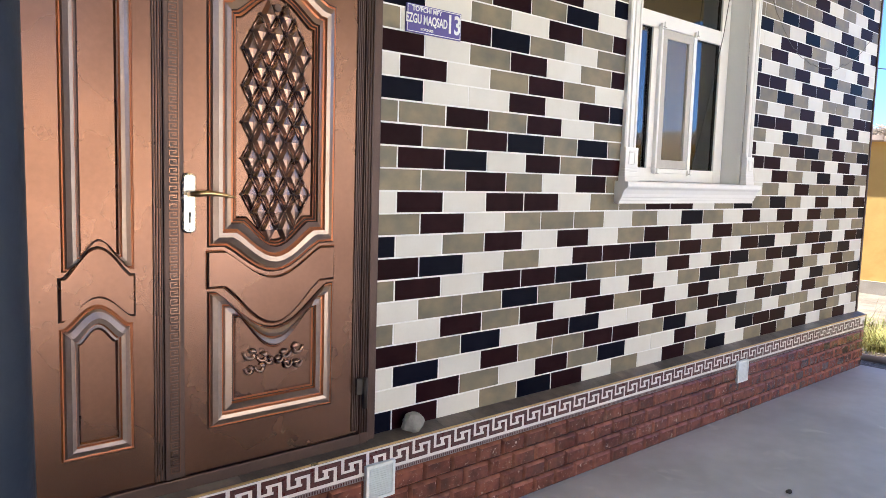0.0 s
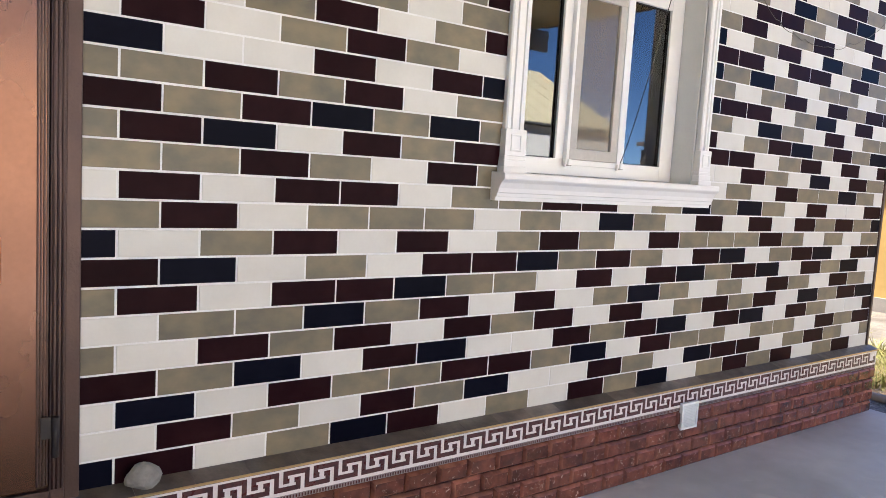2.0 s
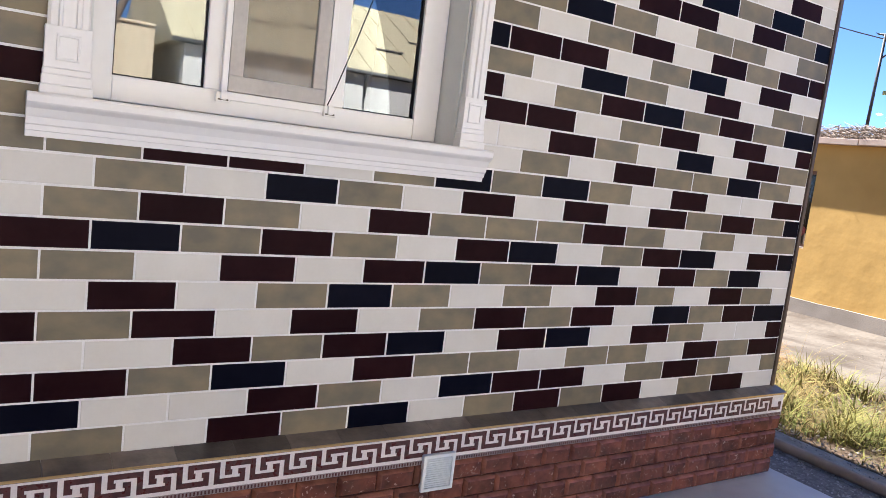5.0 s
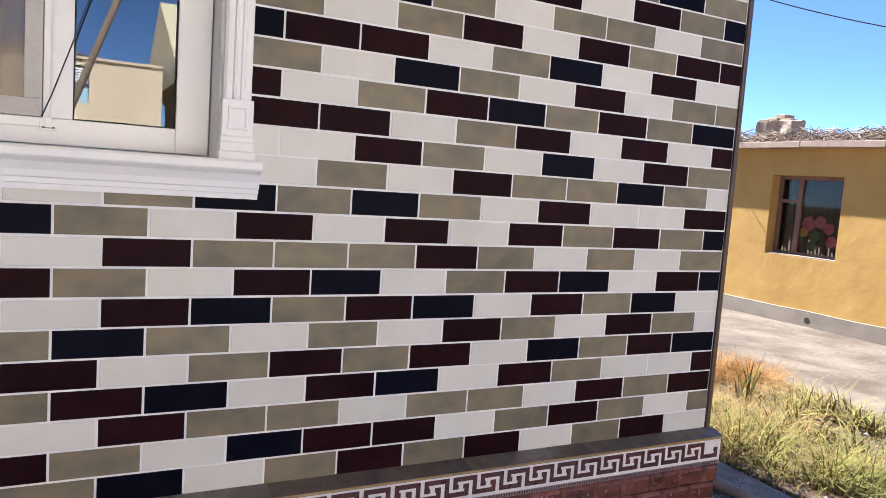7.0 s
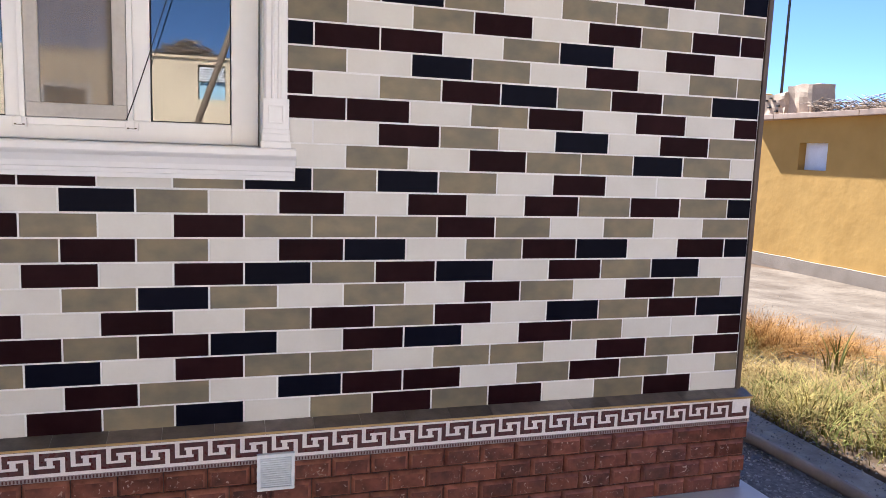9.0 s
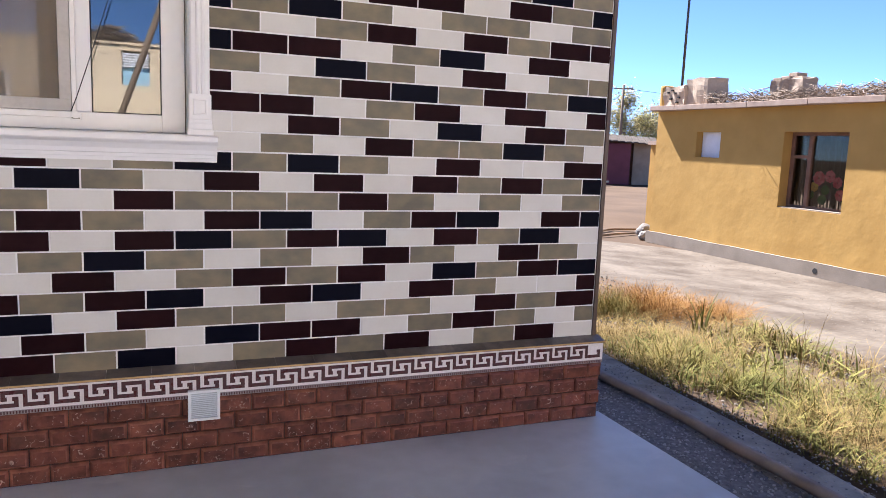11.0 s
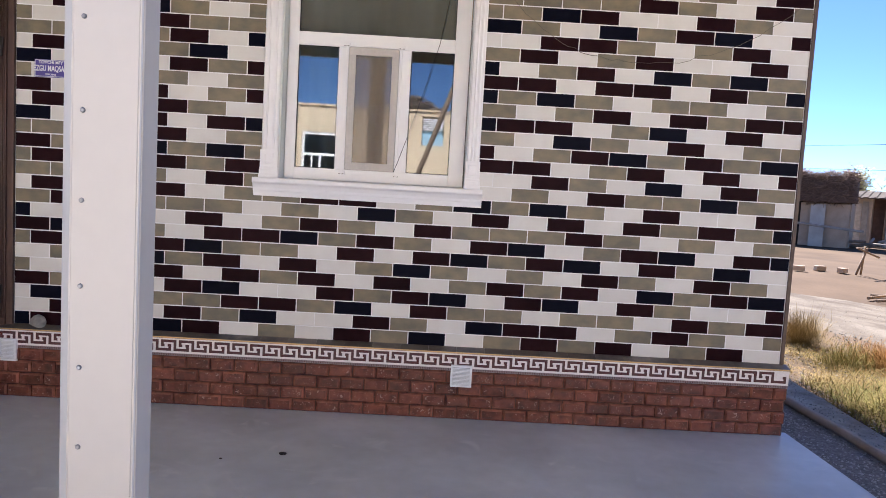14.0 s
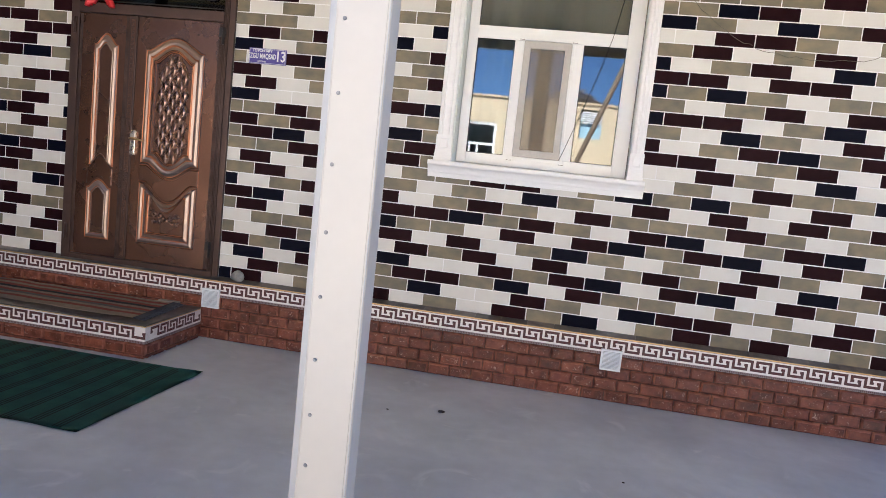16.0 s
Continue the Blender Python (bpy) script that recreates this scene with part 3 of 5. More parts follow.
        for inset, y in ((0.0, 0.008), (0.0, 0.0012), (0.0012, 0.0)):
            rings.append([bm.verts.new((x, y, z)) for x, z in ((inset, inset), (k[0] - inset, inset), (k[0] - inset, k[1] - inset), (inset, k[1] - inset))])
        for a, b in zip(rings, rings[1:]):
            for i in range(4):
                bm.faces.new((a[i], a[(i + 1) % 4], b[(i + 1) % 4], b[i]))
        bm.faces.new(rings[-1])
        me = bpy.data.meshes.new("tile")
        fix(bm).to_mesh(me)
        bm.free()
        me.materials.append(TILE[c])
        _tiles[k] = me
    return _tiles[k]


def lay_tiles():
    rng = random.Random(5)
    joint, far, order = 0.0075, [], "WGKN"
    for r, colours in enumerate(PATTERN):
        z0, z1 = TILE_Z0 + r * TILE_P, TILE_Z0 + (r + 1) * TILE_P - joint
        shift = 0.0 if r % 2 == 0 else TILE_W / 2
        for k in range(-18, 21):
            x1 = TILE_X0 + shift + k * TILE_W - joint
            x0 = x1 - TILE_W + joint
            c = colours[k] if k >= 0 else rng.choice("WWWGGGKKKN")
            out = -5 - r % 2 - k
            if r < len(BESIDE_DOOR) and 0 <= out < 3:
                c = BESIDE_DOOR[r][out]
            for s0, s1 in ((-3.2, X_DOOR0 - 0.004), (X_DOOR1 + 0.002, X_CORNER - 0.006)):
                a, b = max(x0, s0), min(x1, s1)
                if a < WIN_X1 and b > WIN_X0 and z1 > WIN_Z0:
                    if a < WIN_X0 - 0.01 and z0 < WIN_Z1:
                        b = min(b, WIN_X0)
                    elif b > WIN_X1 + 0.01 and z0 < WIN_Z1:
                        a = max(a, WIN_X1)
                    elif z0 < WIN_Z0 < z1:
                        pass
                    elif z0 < WIN_Z1:
                        continue
                if b - a < 0.012:
                    continue
                top = min(z1, TOP - 0.002)
                if z0 < WIN_Z0 < z1 and a < WIN_X1 and b > WIN_X0:
                    top = WIN_Z0 - 0.002
                if r < 15 and k >= 0:
                    mesh_part("tile", tile_mesh(b - a, top - z0, c), None, wall_front, at=(a, WALL_Y, z0))
                else:
                    far.append((a, b, z0, top, order.index(c)))
    verts, faces, mats = [], [], []
    for a, b, z0, z1, c in far:
        n = len(verts)
        verts += [(a, WALL_Y + 0.008, z0), (b, WALL_Y + 0.008, z0), (b, WALL_Y + 0.008, z1), (a, WALL_Y + 0.008, z1)]
        verts += [(a, WALL_Y, z0), (b, WALL_Y, z0), (b, WALL_Y, z1), (a, WALL_Y, z1)]
        faces += [(n + 4, n + 5, n + 6, n + 7)] + [(n + i, n + (i + 1) % 4, n + 4 + (i + 1) % 4, n + 4 + i) for i in range(4)]
        mats += [c] * 5
    me = bpy.data.meshes.new("upper_tiles")
    me.from_pydata(verts, [], faces)
    for c in order:
        me.materials.append(TILE[c])
    me.polygons.foreach_set("material_index", mats)
    tagged(mesh_part("upper_tiles", me, None, wall_front), "upper courses of the same brick tiles", kind="stuff")


# ---- window ----
def arch_window():
    w = tagged(new("window_1"), "white plastic three-part window with moulded white surround and deep sill", "window", kind="structure")
    # reveal
    part("reveal", boxes((WIN_X0 + 0.001, WIN_X0 + 0.012, 2.46, 2.64, WIN_Z0, WIN_Z1), (WIN_X1 - 0.012, WIN_X1 - 0.001, 2.46, 2.64, WIN_Z0, WIN_Z1), (WIN_X0 + 0.012, WIN_X1 - 0.012, 2.46, 2.64, WIN_Z1 - 0.012, WIN_Z1 - 0.001)), REVEAL, w, "pale grey painted reveal")
    # sill moulding
    prof = [(2.455, 1.518), (2.415, 1.518), (2.413, 1.535), (2.405, 1.537), (2.403, 1.552), (2.396, 1.556), (2.392, 1.575), (2.378, 1.600), (2.362, 1.612), (2.358, 1.618), (2.358, 1.638), (2.363, 1.645), (2.70, 1.652), (2.70, 1.60), (2.455, 1.60)]
    bm = bmesh.new()
    extrude_x(bm, prof, 3.512, 5.112)
    part("window_sill", fix(bm), STUCCO, w, "white moulded sill")
    # side pilasters: fluted shaft on a base block with a square panel
    for x0, x1, s in ((3.556, 3.668, 1), (4.992, 5.082, 1)):
        bm = bmesh.new()
        prof = [(x0, 2.452), (x0, 2.428), (x0 + 0.008, 2.422), (x0 + 0.026, 2.422), (x0 + 0.030, 2.414), (x0 + 0.036, 2.414), (x0 + 0.040, 2.420), (x1 - 0.040, 2.420), (x1 - 0.036, 2.414), (x1 - 0.026, 2.414), (x1 - 0.022, 2.422), (x1 - 0.006, 2.424), (x1, 2.430), (x1, 2.462)]
        a = [bm.verts.new((x, y, 1.84)) for x, y in prof]
        b = [bm.verts.new((x, y, 3.16)) for x, y in prof]
        for i in range(len(a)):
            j = (i + 1) % len(a)
            bm.faces.new((a[i], a[j], b[j], b[i]))
        bm.faces.new(a)
        bm.faces.new(b)
        part("pilaster", fix(bm), STUCCO, w)
        bm = boxes((x0 - 0.006, x1 + 0.006, 2.412, 2.452, 1.72, 1.84), (x0 - 0.014, x1 + 0.014, 2.404, 2.452, 1.645, 1.672), (x0 - 0.010, x1 + 0.010, 2.408, 2.452, 1.672, 1.702), (x0 - 0.008, x1 + 0.008, 2.411, 2.452, 1.702, 1.72), bevel=0.003)
        c = (x0 + x1) / 2
        ribbon_frame(bm, [(c - 0.032, 1.742), (c + 0.032, 1.742), (c + 0.032, 1.818), (c - 0.032, 1.818)], [(0, 2.413), (0.002, 2.408), (0.007, 2.408), (0.009, 2.413)])
        part("base_block", fix(bm), STUCCO, w)
    bm = boxes((3.54, 5.10, 2.405, 2.455, 3.16, 3.30), (3.52, 5.12, 2.385, 2.455, 3.30, 3.34), bevel=0.004)
    part("lintel_moulding", fix(bm), STUCCO, w)
    # plastic frame
    Y0, Y1 = 2.598, 2.66
    FX0, FX1, FZ0, FZ1 = 3.682, 4.978, 1.652, 3.208
    zc0, zc1 = 2.605, 2.700
    fr = part("window_frame", fix(boxes((FX0, FX0 + 0.072, Y0, Y1, FZ0, FZ1), (FX1 - 0.108, FX1, Y0, Y1, FZ0, FZ1), (FX0 + 0.072, FX1 - 0.108, Y0, Y1, FZ0, 1.735), (FX0 + 0.072, FX1 - 0.108, Y0, Y1, FZ1 - 0.07, FZ1),
              (FX0 + 0.072, FX1 - 0.108, Y0, Y1, zc0, zc1), (4.043, 4.118, Y0, Y1, 1.735, zc0), (4.475, 4.560, Y0, Y1, 1.735, zc0), bevel=0.004)), VINYL, w, "white plastic window frame")
    for x0, x1, z0, z1 in ((FX0 + 0.072, 4.043, 1.735, zc0), (4.560, FX1 - 0.108, 1.735, zc0), (FX0 + 0.072, FX1 - 0.108, zc1, FZ1 - 0.07)):
        bm = bmesh.new()
        ribbon_frame(bm, [(x0, z0), (x1, z0), (x1, z1), (x0, z1)], [(0, 2.612), (0.004, 2.610), (0.005, 2.6215)])
        part("gasket", fix(bm), GASKET, w, "thin black seal")
        pane = part("pane", boxes((x0 + 0.004, x1 - 0.004, 2.622, 2.626, z0 + 0.004, z1 - 0.004)), GLASS, w, "clear reflecting glass")
        pane.visible_shadow = False
    # opening sash with insect screen
    sx0, sx1, sz0, sz1 = 4.118, 4.475, 1.735, zc0
    sash = part("sash", fix(boxes((sx0, sx1, 2.575, 2.60, sz1 - 0.055, sz1 + 0.0), (sx0, sx1, 2.575, 2.60, sz0, sz0 + 0.055), (sx0, sx0 + 0.05, 2.575, 2.60, sz0 + 0.055, sz1 - 0.055), (sx1 - 0.05, sx1, 2.575, 2.60, sz0 + 0.055, sz1 - 0.055), bevel=0.003)), SCREEN_FRAME, w, "grey framed insect screen")
    p = part("screen_pane", boxes((sx0 + 0.046, sx1 - 0.046, 2.586, 2.590, sz0 + 0.05, sz1 - 0.05)), SCREEN, sash, "fine grey screen over glass")
    p.visible_shadow = False
    part("screen_rail", fix(boxes((sx0 - 0.022, sx1 + 0.022, 2.572, 2.598, sz0 - 0.03, sz0 - 0.002), (sx0 - 0.022, sx1 + 0.022, 2.572, 2.598, sz1 + 0.002, sz1 + 0.022), (sx0 - 0.022, sx0 - 0.002, 2.572, 2.598, sz0 - 0.002, sz1 + 0.002), (sx1 + 0.002, sx1 + 0.022, 2.572, 2.598, sz0 - 0.002, sz1 + 0.002), bevel=0.002)), VINYL, w)
    for cx in (sx0 - 0.018, sx1 + 0.018):
        for cz in (sz0 - 0.022, sz1 + 0.012):
            part("clip", fix(boxes((cx - 0.024, cx + 0.024, 2.556, 2.572, cz - 0.018, cz + 0.014), (cx - 0.010, cx + 0.010, 2.548, 2.557, cz - 0.010, cz + 0.022), bevel=0.002)), VINYL, w, "white plastic screen clip with rust stains")
            part("clip_slot", boxes((cx - 0.018, cx + 0.018, 2.5545, 2.5557, cz - 0.012, cz - 0.007)), WIRE_BROWN, w)
    return w


def wavy_curtain(x0, x1, y, z0, z1, folds, mat, label, depth=0.03):
    bm = bmesh.new()
    n = folds * 10
    a, b = [], []
    for i in range(n + 1):
        u = i / n
        off = depth * math.sin(u * folds * 2 * math.pi) + 0.4 * depth * math.sin(u * folds * 4.7 + 1)
        a.append(bm.verts.new((x0 + (x1 - x0) * u, y + off, z0)))
        b.append(bm.verts.new((x0 + (x1 - x0) * u, y + off * 0.7, z1)))
    for i in range(n):
        bm.faces.new((a[i], a[i + 1], b[i + 1], b[i])).smooth = True
    bmesh.ops.solidify(bm, geom=bm.faces, thickness=0.003)
    return tagged(part("curtain", bm, mat), label, "curtain")


# ---- door ----
def arc_profile(x0, x1, z_side, z_mid, n=14, shoulder=0.12):
    """An ogee line from x0 to x1: level shoulders, then a swell up or down to z_mid."""
    pts = []
    for i in range(n + 1):
        u = i / n
        s = 0.5 - 0.5 * math.cos(2 * math.pi * min(max((u - shoulder) / (1 - 2 * shoulder), 0), 1))
        pts.append((x0 + (x1 - x0) * u, z_side + (z_mid - z_side) * s ** 0.62))
    return pts


def panel(parent, outline, y, steps, name="raised_panel", label=""):
    """Rings of a raised moulding; outline(d) is the panel's edge drawn in by d; each step (inset, rise, material index)."""
    bm = bmesh.new()
    rings = [[bm.verts.new((px, y - r, pz)) for px, pz in outline(d)] for d, r, _ in steps]
    for k, (a, b) in enumerate(zip(rings, rings[1:])):
        for i in range(len(a)):
            j = (i + 1) % len(a)
            bm.faces.new((a[i], a[j], b[j], b[i])).material_index = steps[k + 1][2]
    n = len(rings[-1]) // 2
    low, top = rings[-1][:n], rings[-1][n:][::-1]
    for i in range(n - 1):
        bm.faces.new((low[i], low[i + 1], top[i + 1], top[i])).material_index = steps[-1][2]
    return part(name, fix(bm), [BRONZE, BRONZE_LIGHT, BRONZE_COPPER, BRONZE_DARK], parent, label)


def edge(x0, x1, low_side, low_mid, top_side, top_mid, s_low=0.12, s_top=0.12, calm=1.4):
    """The outline function of a panel with a swelling foot and head."""
    def at(d):
        k = 1 - calm * d
        return (arc_profile(x0 + d, x1 - d, low_side + d, low_side + d + k * (low_mid - low_side), 16, s_low)
                + arc_profile(x0 + d, x1 - d, top_side - d, top_side - d + k * (top_mid - top_side), 16, s_top)[::-1])
    return at


LEAF_Y = 2.425


def door():
    d = tagged(new("door_1"), "closed copper-bronze metal double door with embossed panels under a scrollwork fanlight", "door", kind="structure")
    # frame
    part("door_frame", fix(boxes((X_DOOR0, 0.470, 2.412, 2.56, 0.5, 3.06), (1.748, X_DOOR1 - 0.047, 2.412, 2.56, 0.5, 3.06), (0.470, 1.748, 2.412, 2.56, 0.5, 0.545), (0.470, 1.748, 2.412, 2.56, 2.545, 2.625), (0.470, 1.748, 2.412, 2.56, 2.99, 3.06), bevel=0.004)), BRONZE_DARK, d, "dark brown pressed metal frame")
    for x in (0.478, 0.486, 0.494, 1.712, 1.721, 1.730, 1.739):
        part("flute", fix(boxes((x, x + 0.006, LEAF_Y - 0.006, LEAF_Y, 0.56, 2.53), bevel=0.002)), BRONZE_DARK, d)
    part("outer_jamb", fix(boxes((X_DOOR1 - 0.047, X_DOOR1 - 0.001, 2.425, 2.56, 0.5, 3.06), bevel=0.005)), BRONZE_DARK, d, "rough speckled brown jamb")
    for i in range(3):
        part("jamb_bead", tube([(1.756 + i * 0.013, 2.411, 0.55), (1.756 + i * 0.013, 2.411, 3.0)], 0.004, 8), BRONZE_DARK, d)
    # leaves
    leaf = part("leaf", fix(boxes((1.000, 1.746, LEAF_Y, 2.48, 0.548, 2.54), bevel=0.003)), BRONZE, d, "wide active leaf")
    left = part("leaf", fix(boxes((0.472, 0.930, LEAF_Y, 2.48, 0.548, 2.54), bevel=0.003)), BRONZE, d, "narrow fixed leaf")
    # centre strip with a running key
    strip_o = part("centre_strip", fix(boxes((0.930, 1.000, 2.414, 2.48, 0.548, 2.54), bevel=0.005)), BRONZE_DARK, d, "embossed centre strip")
    for x in (0.896, 0.905, 0.914, 0.923):
        part("flute", fix(boxes((x, x + 0.005, LEAF_Y - 0.005, LEAF_Y, 0.55, 2.535), bevel=0.0015)), BRONZE_DARK, d)
    bm = bmesh.new()
    z, s = 0.57, 0.030
    while z < 2.51:
        for r in ((0.947, 0.983, z, z + 0.004), (0.947, 0.951, z, z + s * 0.75), (0.951, 0.974, z + s * 0.75 - 0.004, z + s * 0.75), (0.970, 0.974, z + s * 0.36, z + s * 0.75 - 0.004), (0.960, 0.970, z + s * 0.36, z + s * 0.36 + 0.004), (0.979, 0.983, z + 0.004, z + s)):
            box(bm, r[0], r[1], 2.4115, 2.4145, r[2], r[3])
        z += s
    tagged(part("running_key", bm, BRONZE, strip_o, "raised running key"), kind="stuff")
    # upper panel of the wide leaf
    y = LEAF_Y
    outline = edge(1.085, 1.612, 1.365, 1.262, 2.285, 2.395, 0.12, 0.04)
    frame_steps = [(0, 0, 3), (0.006, 0.006, 3), (0.012, 0.003, 2), (0.018, 0.012, 1), (0.036, 0.020, 1), (0.052, 0.018, 1), (0.058, 0.009, 2), (0.064, 0.006, 2), (0.070, 0.010, 1), (0.084, 0.016, 1), (0.088, 0.008, 3), (0.093, 0.010, 2), (0.098, 0.006, 3), (0.104, 0.009, 2), (0.110, 0.002, 0)]
    panel(leaf, outline, y, frame_steps, "upper_panel", "raised copper-framed panel with pale painted sheen on its mouldings")
    # studded lattice of pyramids
    gx0, gx1 = 1.197, 1.500
    cols, pitch_z = 4.35, 0.130
    cw = (gx1 - gx0) / cols
    def inside(x, z, m=0.0):
        lo = [p for p in arc_profile(gx0, gx1, 1.452, 1.372)]
        hi = [p for p in arc_profile(gx0, gx1, 2.205, 2.275, shoulder=0.04)]
        u = (x - gx0) / (gx1 - gx0) * (len(lo) - 1)
        if u < 0 or u > len(lo) - 1:
            return False
        i = min(int(u), len(lo) - 2)
        f = u - i
        a = lo[i][1] + (lo[i + 1][1] - lo[i][1]) * f
        b = hi[i][1] + (hi[i + 1][1] - hi[i][1]) * f
        return a + m < z < b - m
    stud = bmesh.new()
    hw, hz = cw * 0.5, pitch_z * 0.5
    ring0 = [stud.verts.new(p) for p in ((0, 0, hz * 0.95), (hw * 0.94, 0, 0), (0, 0, -hz * 0.95), (-hw * 0.94, 0, 0))]
    mid = [stud.verts.new(p) for p in ((0, -0.017, hz * 0.52), (hw * 0.46, -0.017, 0), (0, -0.017, -hz * 0.52), (-hw * 0.46, -0.017, 0))]
    tip = stud.verts.new((0, -0.021, 0))
    for i in range(4):
        j = (i + 1) % 4
        stud.faces.new((ring0[i], ring0[j], mid[j], mid[i]))
        stud.faces.new((mid[i], mid[j], tip))
    me = bpy.data.meshes.new("stud")
    fix(stud).to_mesh(me)
    stud.free()
    knob = bpy.data.meshes.new("boss")
    kb = bmesh.new()
    bmesh.ops.create_uvsphere(kb, u_segments=8, v_segments=5, radius=0.006)
    kb.to_mesh(knob)
    kb.free()
    for r in range(-1, 25):
        for c in range(-1, 6):
            x = gx0 + (c + (0.5 if r % 2 else 0.0)) * cw + cw * 0.25
            z = 1.36 + r * hz
            if inside(x, z, 0.030) and gx0 + 0.018 < x < gx1 - 0.018:
                mesh_part("stud", me, BRONZE_GLINT, leaf, at=(x, y - 0.003, z))
            if inside(x, z + hz, 0.006):
                mesh_part("boss", knob, BRONZE_DARK, leaf, at=(x, y - 0.008, z + hz))
    # raised ribs of the lattice from boss to boss
    ribs = bmesh.new()
    for r in range(-1, 25):
        for c in range(-1, 6):
            x, z = gx0 + (c + (0.5 if r % 2 else 0.0)) * cw + cw * 0.25, 1.36 + (r + 1) * hz
            for sx in (-0.5, 0.5):
                if inside(x, z, 0.004) and inside(x + sx * cw, z + hz, 0.004):
                    sweep(ribs, [(x, y - 0.006, z), (x + sx * cw, y - 0.006, z + hz)], 0.0042, 5)
    tagged(part("lattice_rib", ribs, BRONZE_GLINT, leaf, "thin raised lattice ribs"), kind="stuff")
    # middle rail
    panel(leaf, edge(1.080, 1.618, 1.215, 1.062, 1.355, 1.248), y, [(0, 0, 3), (0.004, 0.005, 2), (0.010, 0.010, 0)], "middle_rail", "curved middle rail")
    # lower panel
    panel(leaf, edge(1.085, 1.612, 0.700, 0.700, 1.208, 1.055, 0.12, 0.05), y, [(0, 0, 3), (0.006, 0.006, 3), (0.010, 0.003, 2), (0.016, 0.012, 1), (0.034, 0.020, 1), (0.048, 0.017, 1), (0.053, 0.008, 2), (0.058, 0.006, 2), (0.064, 0.012, 1), (0.086, 0.018, 1), (0.091, 0.008, 2), (0.096, 0.010, 3), (0.102, 0.006, 2), (0.108, 0.003, 0)], "lower_panel", "raised brown lower panel with pale painted sheen on its mouldings")
    # embossed scroll ornament
    def scroll(cx, cz, s, flip):
        return [(cx + flip * s * t * math.cos(6.5 * t), y - 0.006, cz + s * t * math.sin(6.5 * t)) for t in [0.15 + 0.85 * i / 12 for i in range(13)]]
    for f in (-1, 1):
        for cx, cz, s in ((0.045, 0.945, 0.026), (0.095, 0.962, 0.030), (0.055, 0.905, 0.024), (0.10, 0.900, 0.020), (0.018, 0.925, 0.018)):
            part("scroll", tube(scroll(1.348 + f * cx, cz, s, f), [0.013 - 0.0006 * i for i in range(13)], 8), BRONZE_GLINT, leaf, "embossed leaf scroll")
    # narrow leaf panels
    narrow = [(0, 0, 3), (0.005, 0.005, 2), (0.010, 0.003, 2), (0.015, 0.011, 1), (0.030, 0.018, 1), (0.042, 0.014, 1), (0.046, 0.006, 2), (0.052, 0.009, 1), (0.058, 0.003, 0)]
    panel(left, edge(0.612, 0.835, 1.305, 1.400, 2.300, 2.392, 0.08, 0.08, 9.0), y, narrow, "upper_panel", "tall arched raised panel")
    panel(left, edge(0.602, 0.828, 0.690, 0.690, 1.125, 1.195, 0.06, 0.06, 6.0), y, narrow, "lower_panel", "small arched raised panel")
    panel(left, edge(0.600, 0.838, 1.145, 1.215, 1.29, 1.385, 0.06, 0.06), y, [(0, 0, 3), (0.004, 0.004, 3), (0.009, 0.008, 0)], "middle_rail")
    # handle
    bm = bmesh.new()
    o = [(0.990, 1.435), (0.996, 1.424), (1.008, 1.419), (1.022, 1.419), (1.034, 1.424), (1.040, 1.435), (1.040, 1.612), (1.034, 1.622), (1.022, 1.627), (1.008, 1.627), (0.996, 1.622), (0.990, 1.612)]
    rings = ribbon_frame(bm, o, [(0, LEAF_Y - 0.012), (0.001, LEAF_Y - 0.019), (0.006, LEAF_Y - 0.022)])
    bm.faces.new(rings[-1])
    ribbon_frame(bm, o, [(0, LEAF_Y - 0.012), (0, LEAF_Y + 0.004)])
    plate = part("lock_plate", fix(bm), STEEL, leaf, "worn brushed steel lock plate")
    part("lever", tube([(1.016, 2.405, 1.556), (1.016, 2.365, 1.556), (1.030, 2.352, 1.558), (1.06, 2.347, 1.560), (1.10, 2.346, 1.556), (1.135, 2.347, 1.549), (1.158, 2.349, 1.546)], [0.011, 0.010, 0.011, 0.010, 0.008, 0.006, 0.0035], 10), GOLD, plate, "curved brass lever")
    part("keyhole", fix(boxes((1.011, 1.019, 2.4015, 2.4035, 1.478, 1.492), (1.0125, 1.0175, 2.4015, 2.4035, 1.455, 1.478))), GASKET, plate)
    for z in (1.432, 1.600):
        part("plate_screw", tube([(1.015, 2.404, z), (1.015, 2.4005, z)], 0.0035, 8), SCREW, plate)
    part("spyhole", tube([(1.348, LEAF_Y - 0.004, 2.235), (1.348, LEAF_Y - 0.020, 2.235)], 0.014, 14), BRONZE_DARK, leaf)
    # hinges
    for z in (0.66, 2.37):
        h = part("hinge", tube([(1.762, 2.398, z), (1.762, 2.398, z + 0.13)], 0.011, 10), IRON, d, "worn dark hinge")
        part("hinge_leaf", fix(boxes((1.722, 1.776, 2.400, 2.411, z + 0.06, z + 0.13), bevel=0.002)), IRON, h)
        h = part("hinge", tube([(0.440, 2.398, z), (0.440, 2.398, z + 0.13)], 0.011, 10), BRONZE_DARK, d)
    # fanlight
    p = part("fanlight_pane", boxes((0.470, 1.748, 2.47, 2.474, 2.625, 2.99)), GLASS, d, "dark reflecting fanlight glass")
    p.visible_shadow = False
    for cx in (0.60, 0.86, 1.11, 1.36, 1.61):
        for s in (-1, 1):
            pts = [(cx + s * (0.012 + 0.085 * (1 - t)) * math.cos(5.2 * t + 1.2), 2.452, 2.765 + (0.012 + 0.12 * (1 - t)) * math.sin(5.2 * t + 1.2)) for t in [i / 22 for i in range(23)]]
